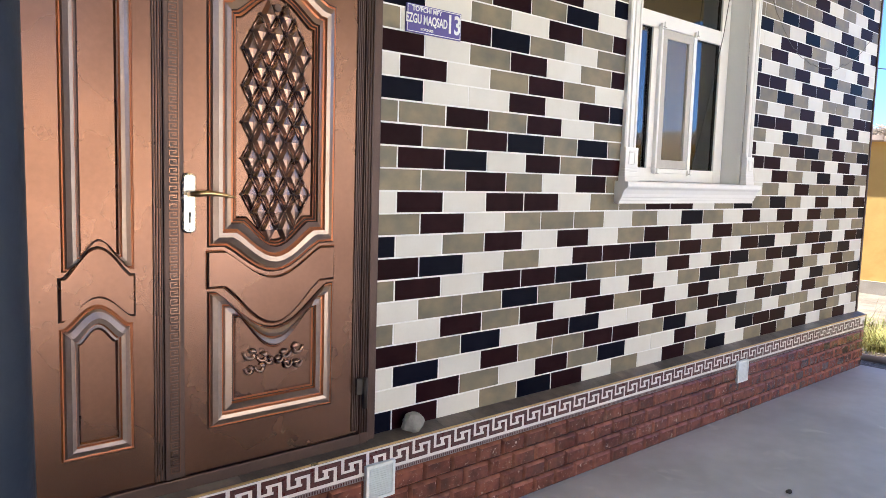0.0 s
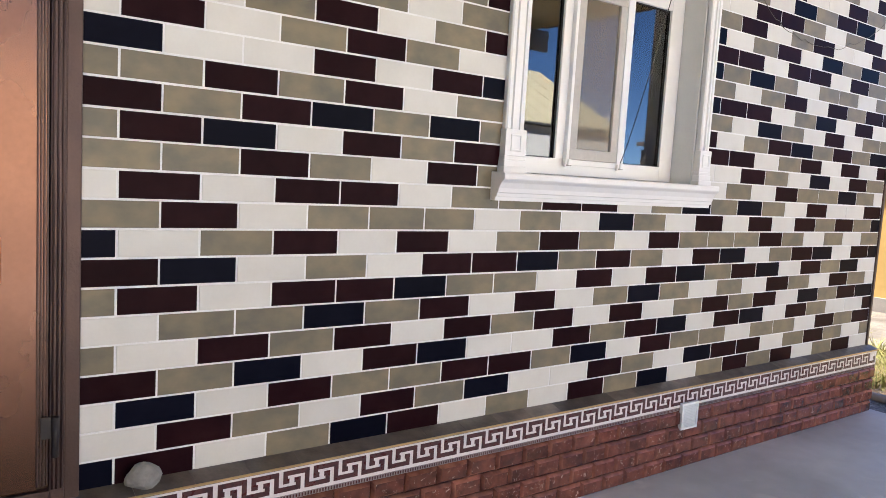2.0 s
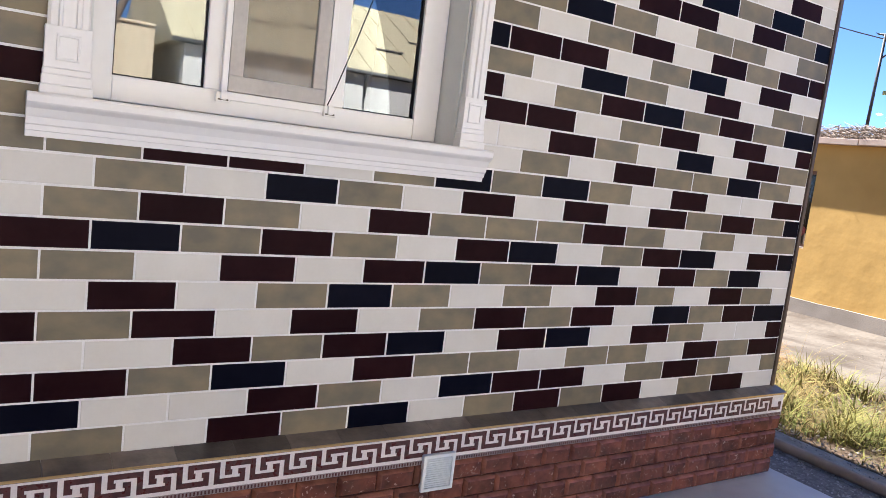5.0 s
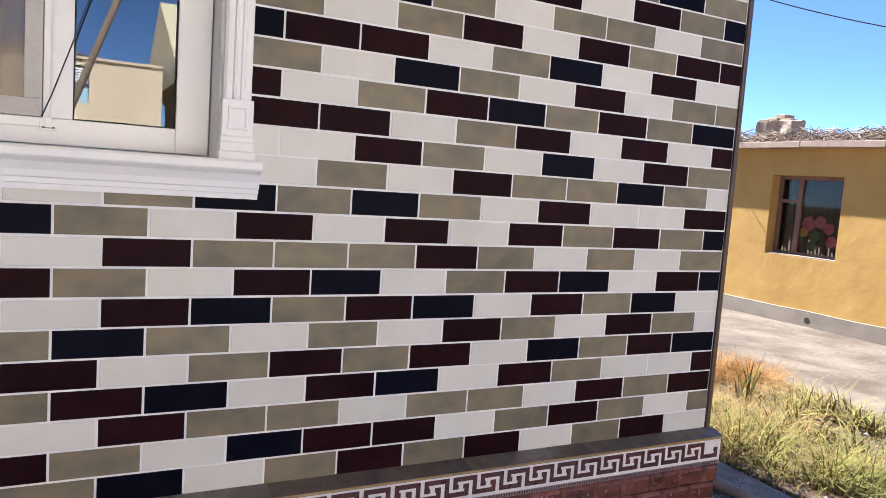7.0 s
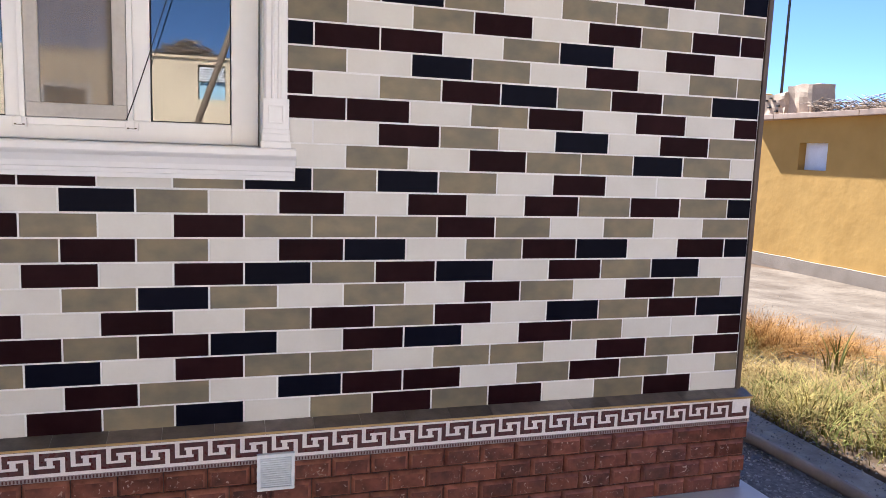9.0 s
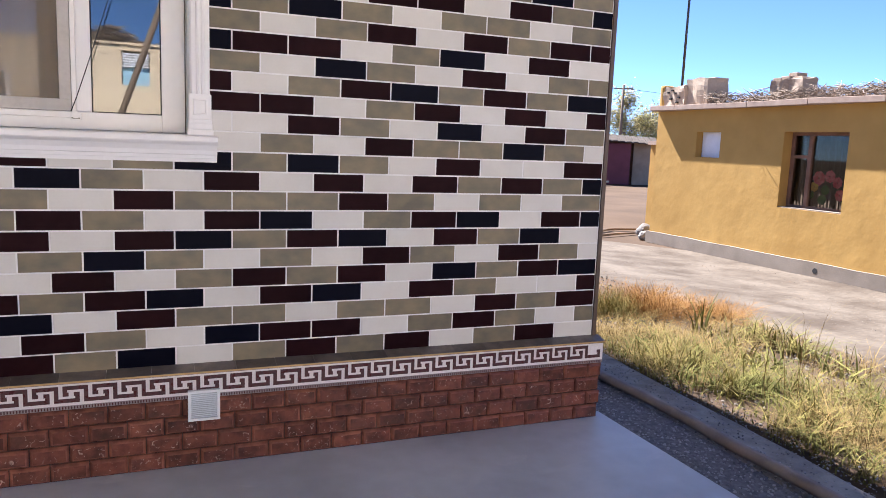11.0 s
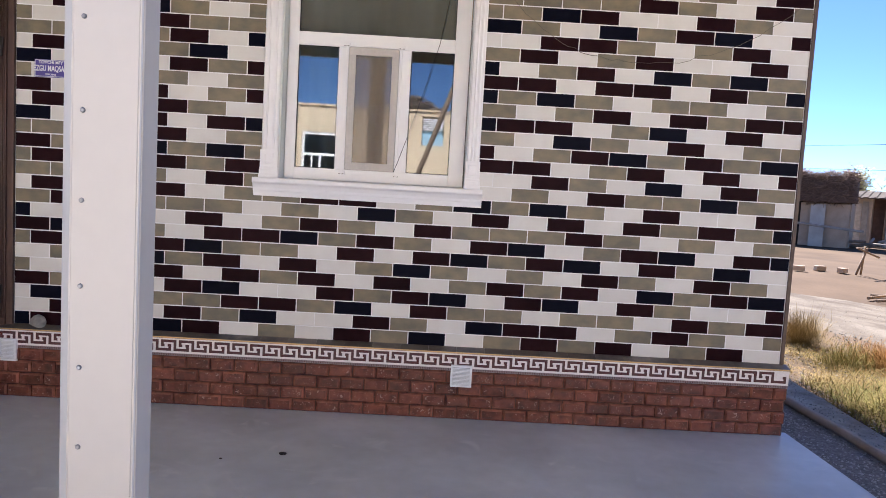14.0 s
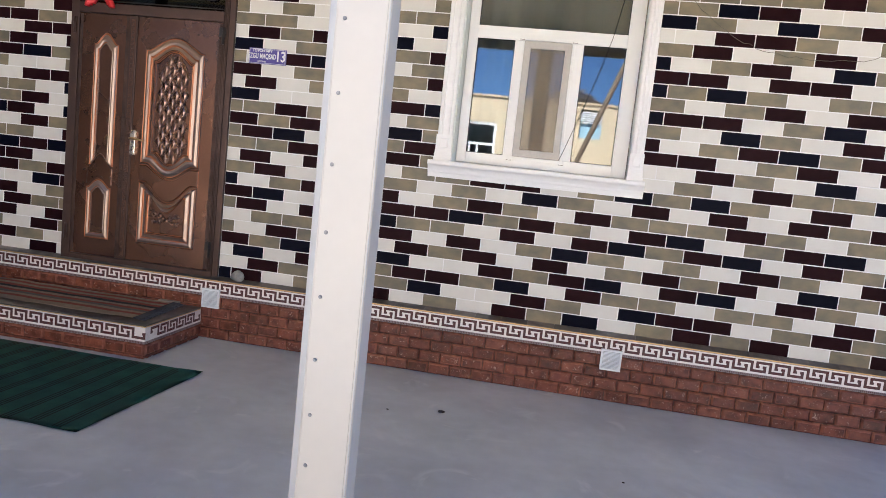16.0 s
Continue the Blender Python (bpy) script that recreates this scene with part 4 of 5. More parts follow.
            part("scroll_bar", tube(pts, 0.006, 6), IRON, d, "wrought iron scroll")
    part("scroll_rail", tube([(0.470, 2.452, 2.648), (1.748, 2.452, 2.648)], 0.006, 6), IRON, d)
    return d


# ---- porch things ----
arch_window()
wavy_curtain(3.72, 4.10, 2.80, 1.66, 3.15, 3, CURTAIN, "grey curtain hanging behind the window glass")
wavy_curtain(4.12, 4.55, 2.78, 1.66, 2.60, 3, CURTAIN_WARM, "taupe curtain hanging behind the insect screen")
wavy_curtain(3.72, 4.95, 2.77, 2.66, 3.20, 9, CURTAIN, "dark grey gathered curtain behind the top pane", 0.022)
door()


def wall_vent(x, z):
    v = thing("wall_vent", "square pale plastic ventilation grille fixed on the brick plinth", "vent", "plinth vents", at=(x, 2.368, z))
    part("vent_frame", fix(boxes((0, 0.152, -0.010, 0.012, 0, 0.014), (0, 0.152, -0.010, 0.012, 0.142, 0.156), (0, 0.014, -0.010, 0.012, 0.014, 0.142), (0.138, 0.152, -0.010, 0.012, 0.014, 0.142), bevel=0.002)), VENT, v)
    part("vent_back", boxes((0.014, 0.138, 0.002, 0.008, 0.014, 0.142)), VENT_DARK, v)
    for i in range(13):
        bm = bmesh.new()
        z0 = 0.017 + i * 0.0096
        extrude_x(bm, [(-0.006, z0), (-0.006, z0 + 0.003), (0.003, z0 + 0.0075), (0.003, z0 + 0.0045)], 0.0135, 0.1385)
        part("slat", fix(bm), VENT, v)
    return v


wall_vent(4.965, 0.240)
wall_vent(1.752, 0.258)


def text_mesh(body, size, depth):
    cu = bpy.data.curves.new("writing", "FONT")
    cu.body, cu.size, cu.extrude = body, size, depth
    cu.offset = size * 0.022
    cu.align_x, cu.align_y = "CENTER", "CENTER"
    ob = bpy.data.objects.new("writing", cu)
    scene.collection.objects.link(ob)
    me = bpy.data.meshes.new_from_object(ob.evaluated_get(bpy.context.evaluated_depsgraph_get()))
    bpy.data.objects.remove(ob)
    return me


def house_sign():
    s = thing("house_sign", "blue enamel house number plate with white lettering on the tiled wall", "sign", at=(1.970, 2.440, 2.250))
    w, h = 0.312, 0.120
    bm = bmesh.new()
    box(bm, 0, w, 0.0, 0.010, 0, h, bevel=0.002)
    part("plate", fix(bm), SIGN_BLUE, s)
    bm = bmesh.new()
    ribbon_frame(bm, [(0.004, 0.004), (w - 0.004, 0.004), (w - 0.004, h - 0.004), (0.004, h - 0.004)], [(0, -0.0008), (0.003, -0.0008)])
    part("plate_border", fix(bm), SIGN_WHITE, s)
    for body, size, x, z, sx in (("TO'PCHI MFY", 0.028, 0.112, 0.100, 1.0), ("EZGU MAQSAD", 0.054, 0.112, 0.058, 0.62), ("KO'CHASI", 0.016, 0.112, 0.018, 1.0), ("13", 0.112, 0.266, 0.060, 0.78)):
        me = text_mesh(body, size, 0.0006)
        me.transform(Matrix.Diagonal((sx, 1, 1, 1)))
        me.transform(Matrix.Translation((x, -0.0012, z)) @ Matrix.Rotation(radians(90), 4, "X"))
        mesh_part("lettering", me, SIGN_WHITE, s)
    return s


house_sign()


def stone(name, at, r, seed, mat, label, squash=(1, 0.8, 0.75), category="stone"):
    bm = bmesh.new()
    bmesh.ops.create_icosphere(bm, subdivisions=3, radius=r)
    for v in bm.verts:
        p = v.co.copy()
        k = 1 + 0.28 * noise.noise(p / r * 1.1 + Vector((seed, 0, 0))) + 0.10 * noise.noise(p / r * 3 + Vector((0, seed, 0)))
        v.co = Vector((p.x * k * squash[0], p.y * k * squash[1], p.z * k * squash[2]))
    low = min(v.co.z for v in bm.verts)
    for v in bm.verts:
        v.co.z = max(v.co.z, low + 0.15 * r) - low - 0.15 * r
    ob = tagged(part(name, bm, mat), label, category)
    ob.location = at
    return ob


stone("stone", (2.03, 2.404, 0.497), 0.050, 2.0, STONE, "rough grey stone lying on the plinth ledge", (1.15, 0.72, 0.95))


def porch_post():
    p = thing("porch_post", "cream sheet-metal clad porch post with rows of screws", "post", at=(3.934, -1.093, 0))
    w, d, c, h = 0.183, 0.100, 0.029, TOP
    o = [(c, 0), (w - 0.006, 0), (w, 0.008), (w, d), (0, d), (0, 0.020)]
    bm = bmesh.new()
    a = [bm.verts.new((x, y, 0)) for x, y in o]
    b = [bm.verts.new((x, y, h - 0.002)) for x, y in o]
    for i in range(6):
        j = (i + 1) % 6
        bm.faces.new((a[i], a[j], b[j], b[i])).material_index = 0 if i == 0 else 1
    bm.faces.new(a)
    bm.faces.new(b)
    bmesh.ops.bevel(bm, geom=[e for e in bm.edges if abs(e.verts[0].co.z - e.verts[1].co.z) > 1], offset=0.003, segments=2, affect="EDGES")
    part("cladding", fix(bm), [POST_PAINT, POST_EDGE], p)
    for z in (0.24, 0.39, 0.54, 0.69, 0.845, 1.012, 1.199, 1.387, 1.581, 1.781, 1.985, 2.19, 2.39, 2.59, 2.79, 2.99, 3.19):
        part("screw", tube([(0.054, 0.001, z), (0.054, -0.002, z), (0.054, -0.0055, z)], [0.0062, 0.0062, 0.004], 8), SCREW, p)
    return p


porch_post()

# near dark blue upright of unknown kind beside the start of the walk, modelled as a tube
pipe = thing("blue_upright", "dark blue speckled upright of unknown kind, built as a round tube", "pipe", at=(0.131, 0.845, 0))
part("pipe_tube", tube([(0.024, -0.004, 0.0), (0.004, 0.0, 1.4), (-0.006, 0, TOP - 0.002)], 0.060, 20), NAVY_UPRIGHT, pipe)
# collar added above, out of view
part("pipe_collar", tube([(-0.004, 0, 3.0), (-0.004, 0, 3.06)], 0.068, 20), NAVY_UPRIGHT, pipe)


def runner():
    r = thing("carpet_runner", "dark green striped carpet runner lying on the concrete", "carpet")
    x0, x1, y0, y1 = 0.30, 2.240, 0.26, 1.512
    bm = bmesh.new()
    nx, ny = 36, 16
    g = {}
    for i in range(nx + 1):
        for j in range(ny + 1):
            x, y = x0 + (x1 - x0) * i / nx, y0 + (y1 - y0) * j / ny
            edge = 0.006 * noise.noise((x * 2, y * 2, 0))
            lift = 0.006 + 0.004 * abs(noise.noise((x * 1.3, y * 1.3, 5))) + (0.012 * max(0, noise.noise((x * 3, y, 2))) if j in (0, ny) else 0)
            g[i, j] = bm.verts.new((x + edge + (0.03 * (j / ny - 0.5) if i == nx else 0), y + edge, lift))
    for i in range(nx):
        for j in range(ny):
            bm.faces.new((g[i, j], g[i + 1, j], g[i + 1, j + 1], g[i, j + 1])).smooth = True
    bmesh.ops.solidify(bm, geom=bm.faces, thickness=0.006)
    part("carpet_base", bm, CARPET, r)
    for k in range(12):
        xs = 2.10 - k * 0.16
        for d in (0.0, 0.022, 0.044):
            bm = bmesh.new()
            prev = None
            for j in range(41):
                y = y0 + 0.02 + (y1 - y0 - 0.04) * j / 40
                x = xs - d
                zz = 0.0075 + 0.004 * abs(noise.noise((x * 1.3, y * 1.3, 5)))
                cur = (bm.verts.new((x, y, zz)), bm.verts.new((x + 0.011, y, zz)))
                if prev:
                    bm.faces.new((prev[0], prev[1], cur[1], cur[0]))
                prev = cur
            part("stripe", fix(bm), CARPET_DARK, r)
    return r


runner()


def step_rug():
    r = thing("striped_rug", "worn tan, red and grey striped rag rug on the door step", "rug")
    bm = bmesh.new()
    x0, x1, y0, y1 = 0.02, 1.60, 1.70, 2.34
    bands = ["tan", "tan", "red", "tan", "grey", "red", "tan", "navy", "red", "tan", "red", "tan"]
    order = ["tan", "red", "grey", "navy"]
    nx, ny = 40, len(bands) * 3
    g = {}
    for i in range(nx + 1):
        for j in range(ny + 1):
            x, y = x0 + (x1 - x0) * i / nx, y0 + (y1 - y0) * j / ny
            wob = 0.012 * noise.noise((x * 3, y * 2, 4))
            skew = -0.10 * (y - y0)
            g[i, j] = bm.verts.new((x + skew + 0.01 * noise.noise((y * 9, i, 0)), y + wob, STEP_Z + 0.008 + 0.010 * abs(noise.noise((x * 3, y * 3, 1)))))
    for i in range(nx):
        for j in range(ny):
            f = bm.faces.new((g[i, j], g[i + 1, j], g[i + 1, j + 1], g[i, j + 1]))
            f.material_index = order.index(bands[j // 3])
            f.smooth = True
    bmesh.ops.solidify(bm, geom=bm.faces, thickness=0.006)
    part("weave", bm, [RUG[c] for c in order], r)
    bm = bmesh.new()
    rng = random.Random(3)
    for k in range(120):
        y = y0 + (y1 - y0) * k / 120
        x = x1 - 0.10 * (y - y0)
        sweep(bm, [(x - 0.02, y, STEP_Z + 0.014), (x + 0.02 + 0.02 * rng.random(), y + rng.uniform(-0.01, 0.01), STEP_Z + 0.012), (x + 0.05 + 0.03 * rng.random(), y + rng.uniform(-0.02, 0.02), STEP_Z + 0.005)], 0.0045, 5)
    tagged(part("fringe", bm, RUG["navy"], r, "frayed dark fringe"), kind="stuff")
    return r


step_rug()
bm = bmesh.new()
box(bm, 1.38, 1.56, 2.335, 2.372, STEP_Z + 0.001, STEP_Z + 0.022, bevel=0.002)
tagged(part("wood_scrap", fix(bm), GREY_WOOD), "short pale wooden batten at the back of the step", "batten")
bm = bmesh.new()
for a, b in ((0, 0.09), (0.6, 0.075), (1.3, 0.06)):
    sweep(bm, [(0.667 + 0.115 * math.cos(t) * (1 - a * 0.3), 2.388 + 0.012 * a, 2.585 + 0.02 * a + b * math.sin(t)) for t in [math.pi * i / 10 for i in range(11)]], 0.022, 8)
ob = tagged(part("red_bag", bm, RED_CLOTH), "crumpled red plastic bag stuck above the door", "bag")

# wires
def wire(name, pts, r, mat, label):
    ob = tagged(part(name, tube(pts, r, 6), mat), label, "wire")
    return ob


wire("window_cable", [(4.475, 2.545, 1.735), (4.50, 2.540, 1.80), (4.56, 2.535, 1.98), (4.66, 2.53, 2.30), (4.76, 2.525, 2.65), (4.82, 2.52, 3.0), (4.85, 2.50, 3.2)], 0.0024, WIRE, "thin black cable hanging across the window")


def sag(a, b, drop, n=18, wob=0.0):
    a, b = Vector(a), Vector(b)
    return [a.lerp(b, i / n) + Vector((0, -0.004, -4 * drop * (i / n) * (1 - i / n) + wob * noise.noise((i * 0.7, a.x, 0)))) for i in range(n + 1)]


wire("slack_wire", sag((5.25, 2.446, 2.96), (6.05, 2.446, 2.60), 0.10, wob=0.03), 0.0017, WIRE_BROWN, "slack brown wire hanging on the tiled wall")
wire("slack_wire", sag((6.03, 2.446, 2.60), (7.25, 2.446, 3.02), 0.14, wob=0.03), 0.0017, WIRE_BROWN, "slack brown wire hanging on the tiled wall")
wire("ground_hose", [(7.93, 9.0, -0.04), (7.95, 5.0, -0.04), (7.955, 3.9, -0.035), (7.965, 3.2, -0.035), (7.985, 2.7, -0.035), (7.985, 2.25, -0.035), (7.96, 1.85, -0.035), (7.965, 1.35, -0.035), (7.93, 0.4, -0.035), (7.90, -1.6, -0.035)], 0.036, PIPE, "dusty brown water hose lying along the cement strip")["category"] = "hose"

# small things on the floor
for x, y, s, k in ((3.957, 1.537, 0.018, 1), (3.62, 1.42, 0.007, 4), (5.1, 0.9, 0.006, 5), (2.9, 1.9, 0.007, 6)):
    stone("crumb", (x, y, 0.0), s, k, IRON, "dark crumb of dirt on the concrete floor", (1.3, 0.8, 0.5), "dirt")

# ---- gravel, grass ----
def pebbles(name, label, category, mat, seed, count, xs, ys, smin, smax, level):
    rng = random.Random(seed)
    verts, faces = [], []
    base = [(1, 0, 0), (-1, 0, 0), (0, 1, 0), (0, -1, 0), (0, 0, 1), (0, 0, -1)]
    tri = [(0, 2, 4), (2, 1, 4), (1, 3, 4), (3, 0, 4), (2, 0, 5), (1, 2, 5), (3, 1, 5), (0, 3, 5)]
    for _ in range(count):
        x, y, s = rng.uniform(*xs), rng.uniform(*ys), rng.uniform(smin, smax)
        n = len(verts)
        for b in base:
            verts.append((x + b[0] * s * rng.uniform(0.6, 1.3), y + b[1] * s * rng.uniform(0.6, 1.3), level - dip(x, y) + b[2] * s * rng.uniform(0.4, 0.9)))
        faces += [tuple(n + i for i in t) for t in tri]
    me = bpy.data.meshes.new(name)
    me.from_pydata(verts, [], faces)
    tagged(mesh_part(name, me, mat), label, category, kind="stuff")


GRAVEL_STONES = material("gravel_stones", (0.29, 0.285, 0.285), 0.9, island=0.5, scale=20, bump=0.2)
CLODS = material("earth_clods", (0.20, 0.172, 0.138), 0.95, island=0.45, scale=20, bump=0.2)
pebbles("gravel", "loose grey gravel stones", "gravel", GRAVEL_STONES, 11, 7000, (7.47, 8.10), (-0.6, 6.5), 0.004, 0.013, -0.072)
pebbles("cement_crumbs", "fine grey crumbs strewn over the cement strip", "gravel", GRAVEL_STONES, 14, 2600, (8.0, 8.55), (-0.6, 6.5), 0.003, 0.010, -0.084)
pebbles("road_clods", "scattered earth clods and small stones on the road", "stones", CLODS, 12, 1500, (10.9, 14.9), (1.0, 12.0), 0.004, 0.011, -0.085)
pebbles("verge_clods", "crumbled earth along the verge of the road", "stones", CLODS, 13, 1800, (8.5, 11.0), (0.5, 8.0), 0.006, 0.022, -0.105)


def blades(name, label, spots, mat, hmin, hmax, wid, lean, seed, z=-0.12, seg=3, category="grass"):
    """Curved tapering blades; spots: (x, y, spread x, spread y, how many)."""
    rng = random.Random(seed)
    verts, faces = [], []
    for cx, cy, sx, sy, count in spots:
        for _ in range(count):
            x, y = rng.gauss(cx, sx), rng.gauss(cy, sy)
            if x < 8.42 - 0.06 * max(0, 2 - y):
                continue
            patch = noise.noise((x * 1.3 + seed, y * 1.3, 0.5))
            if patch < 0.04 and rng.random() < 0.84:
                continue
            h, a, b = rng.uniform(hmin, hmax) * (0.75 + 0.6 * max(-0.5, patch)), rng.uniform(0, 6.283), lean * rng.uniform(0.2, 1.2)
            w = wid * rng.uniform(0.6, 1.3)
            px, py = -math.sin(a) * w, math.cos(a) * w
            n = len(verts)
            for s in range(seg + 1):
                u = s / seg
                r = b * h * u * u
                ww = 1 - 0.9 * u
                bx, by, bz = x + math.cos(a) * r, y + math.sin(a) * r, z - dip(x, y) + h * (u - 0.25 * b * u * u)
                verts += [(bx - px * ww, by - py * ww, bz), (bx + px * ww, by + py * ww, bz)]
            for s in range(seg):
                k = n + 2 * s
                faces.append((k, k + 1, k + 3, k + 2))
    me = bpy.data.meshes.new(name)
    me.from_pydata(verts, [], faces)
    return tagged(mesh_part(name, me, mat), label, category, kind="stuff")


def tufts(count, xs, ys, spread, each, seed):
    """Centres of grass tufts, thinning towards the road."""
    rng = random.Random(seed)
    out = []
    while len(out) < count:
        x, y = rng.uniform(*xs), rng.uniform(*ys)
        if rng.random() < 1.15 - 0.42 * (x - xs[0]):
            out.append((x, y, spread * rng.uniform(0.6, 1.5), spread * rng.uniform(0.6, 1.5), int(each * rng.uniform(0.5, 1.6))))
    return out


def bush(name, label, x, y, r, h, count, mat, seed):
    """A low dome of fine branching stalks rising from one root."""
    rng = random.Random(seed)
    verts, faces = [], []
    def stalk(p, d, length, w):
        n, q = len(verts), p.copy()
        side = Vector((-d.y, d.x, 0.2)).normalized()
        for i in range(4):
            u = i / 3
            ww = w * (1 - 0.75 * u)
            verts.extend((tuple(q - side * ww), tuple(q + side * ww)))
            q = q + (d + Vector((0, 0, -0.25 * u))) * (length / 3)
        for i in range(3):
            k = n + 2 * i
            faces.append((k, k + 1, k + 3, k + 2))
        return q
    for _ in range(count):
        a, e = rng.uniform(0, 6.283), rng.uniform(0.12, 1.5)
        d = Vector((math.cos(a) * math.cos(e), math.sin(a) * math.cos(e), math.sin(e) * h / r))
        root = Vector((rng.gauss(0, 0.22 * r), rng.gauss(0, 0.22 * r), 0))
        l = r * rng.uniform(0.55, 1.05)
        stalk(root, d, l, 0.0022)
        for k in range(8):
            p = root + d * l * rng.uniform(0.3, 0.95)
            f = d + Vector((rng.uniform(-0.7, 0.7), rng.uniform(-0.7, 0.7), rng.uniform(-0.3, 0.6)))
            stalk(p, f, rng.uniform(0.06, 0.16), 0.0018)
    me = bpy.data.meshes.new(name)
    me.from_pydata(verts, [], faces)
    ob = tagged(mesh_part(name, me, mat), label, "bush", kind="stuff")
    ob.location = (x, y, -0.135 - dip(x, y))


OLIVE_BRUSH = material("olive_brush", (0.175, 0.145, 0.045), 0.95, island=0.45, bump=0, spec=0.05)
blades("green_grass", "tufts of green and yellowing grass beside the cement strip", tufts(185, (8.62, 10.6), (0.2, 4.1), 0.060, 30, 41), GREEN, 0.08, 0.34, 0.006, 1.7, 21)
blades("yellow_grass", "yellow half-dry grass between the green tufts", tufts(230, (8.6, 10.6), (0.0, 4.6), 0.08, 30, 42), STRAW, 0.08, 0.30, 0.004, 2.2, 29)
blades("broad_weeds", "broad-leaved green weeds among the grass", tufts(60, (8.7, 10.4), (0.6, 3.9), 0.05, 10, 43), GREEN, 0.12, 0.30, 0.016, 1.5, 30, category="weeds")
blades("tall_reed_grass", "tall bright green reed leaves standing out of the grass", [(9.85, 4.30, 0.05, 0.05, 46), (10.3, 2.1, 0.10, 0.10, 40), (9.9, 1.5, 0.12, 0.12, 40)], GREEN, 0.35, 0.62, 0.013, 0.5, 22, seg=4)
bush("rusty_bush", "low rust-brown dry bush at the edge of the road", 9.95, 5.25, 0.80, 0.34, 760, RUST_BRUSH, 51)
bush("rusty_bush", "low rust-brown dry bush at the edge of the road", 10.65, 5.05, 0.62, 0.20, 420, RUST_BRUSH, 52)
bush("olive_bush", "olive and straw coloured dry bush beside the rusty ones", 9.45, 5.20, 0.48, 0.28, 340, OLIVE_BRUSH, 53)
bush("straw_bush", "round dry yellow bush near the house corner", 9.60, 6.55, 0.42, 0.42, 520, STRAW, 54)
blades("seed_stalks", "thin pale seeding weed stalks above the grass", [(10.1, 2.3, 0.35, 0.6, 70), (9.3, 2.6, 0.4, 0.7, 30)], STRAW, 0.45, 0.85, 0.003, 0.8, 26, seg=4, category="weeds")
blades("edge_grass", "grey-green low weeds spilling over the cement strip", [(8.62, 3.2, 0.10, 0.9, 900), (8.58, 1.6, 0.12, 0.9, 900)], GREEN, 0.04, 0.15, 0.005, 1.6, 28)
blades("straw_litter", "flattened straw litter on the earth", [(9.1, 4.6, 0.5, 0.8, 4200), (9.7, 6.0, 0.8, 1.0, 2600)], STRAW, 0.03, 0.10, 0.006, 3.0, 27, category="straw")


# ---- yellow house across the road ----
def yellow_house():
    h = thing("yellow_house", "low yellow plastered village house with cement skirting and brushwood roof", "house", at=(15.4, 0, -0.36))
    X1 = 4.5
    yA, yB = -6.0, 12.25
    win = [(7.38, 8.70, 1.12, 2.47), (10.27, 10.96, 1.96, 2.47)]
    Z = 2.92
    (a0, a1, a2, a3), (b0, b1, b2, b3) = win
    for r in ((0, 0.32, yA, a0, 0, Z), (0, 0.32, a1, b0, 0, Z), (0, 0.32, b1, yB, 0, Z), (0, 0.32, a0, a1, 0, a2), (0, 0.32, a0, a1, a3, Z), (0, 0.32, b0, b1, 0, b2), (0, 0.32, b0, b1, b3, Z),
              (0.32, X1, yB - 0.32, yB, 0, Z), (0.32, X1, yA, yA + 0.3, 0, Z), (X1 - 0.3, X1, yA + 0.3, yB - 0.32, 0, Z)):
        part("wall", boxes(r), YELLOW, h)
    part("wing_wall", fix(boxes((0.75, 1.05, yB, 13.4, 0, 2.2), (1.05, 4.0, 13.1, 13.4, 0, 2.2))), YELLOW, h, "lower yellow wing")
    part("wing_coping", fix(boxes((0.70, 4.0, yB + 0.002, 13.45, 2.2, 2.28))), EAVE, h)
    bm = bmesh.new()
    box(bm, -0.06, 0.0, yA, yB + 0.06, 0, 0.26)
    box(bm, 0.0, X1, yB, yB + 0.06, 0, 0.26)
    bmesh.ops.subdivide_edges(bm, edges=[e for e in bm.edges if e.calc_length() > 3], cuts=40)
    for v in bm.verts:
        if v.co.z > 0.2:
            v.co.z += 0.02 * noise.noise((v.co.y * 1.5, 0, 0))
    part("skirting", fix(bm), CEMENT, h, "rough grey cement skirting")
    bm = bmesh.new()
    box(bm, -0.19, X1, yA - 0.1, yB + 0.02, Z, Z + 0.085)
    bmesh.ops.subdivide_edges(bm, edges=[e for e in bm.edges if e.calc_length() > 5], cuts=60)
    for v in bm.verts:
        v.co.z += 0.02 * noise.noise((v.co.y * 0.9, v.co.x, 3))
        v.co.x += 0.015 * noise.noise((v.co.y * 1.7, 4, v.co.z)) if v.co.x < 0 else 0
    part("roof", fix(bm), EAVE, h, "weathered overhanging roof edge")
    # planks along the eave
    rng = random.Random(8)
    y = yA
    while y < yB - 0.1:
        l = min(rng.uniform(1.3, 2.4), yB + 0.03 - y)
        dz, tilt = rng.uniform(-0.012, 0.012), rng.uniform(-0.012, 0.012)
        bm = boxes((-0.225, -0.192, y + 0.006, y + l - 0.006, Z - 0.005 + dz, Z + 0.095 + dz), bevel=0.008)
        for v in bm.verts:
            v.co.z += tilt * (v.co.y - y)
        part("eave_plank", fix(bm), EAVE, h)
        y += l
    # crumbling mud parapet with a plastered end, chimneys
    def rough_block(x0, x1, y0, y1, z0, z1, cuts, amount, seed):
        bm = bmesh.new()
        box(bm, x0, x1, y0, y1, z0, z1)
        bmesh.ops.subdivide_edges(bm, edges=bm.edges, cuts=cuts, use_grid_fill=True)
        for v in bm.verts:
            p = v.co * 4 + Vector((seed, 0, 0))
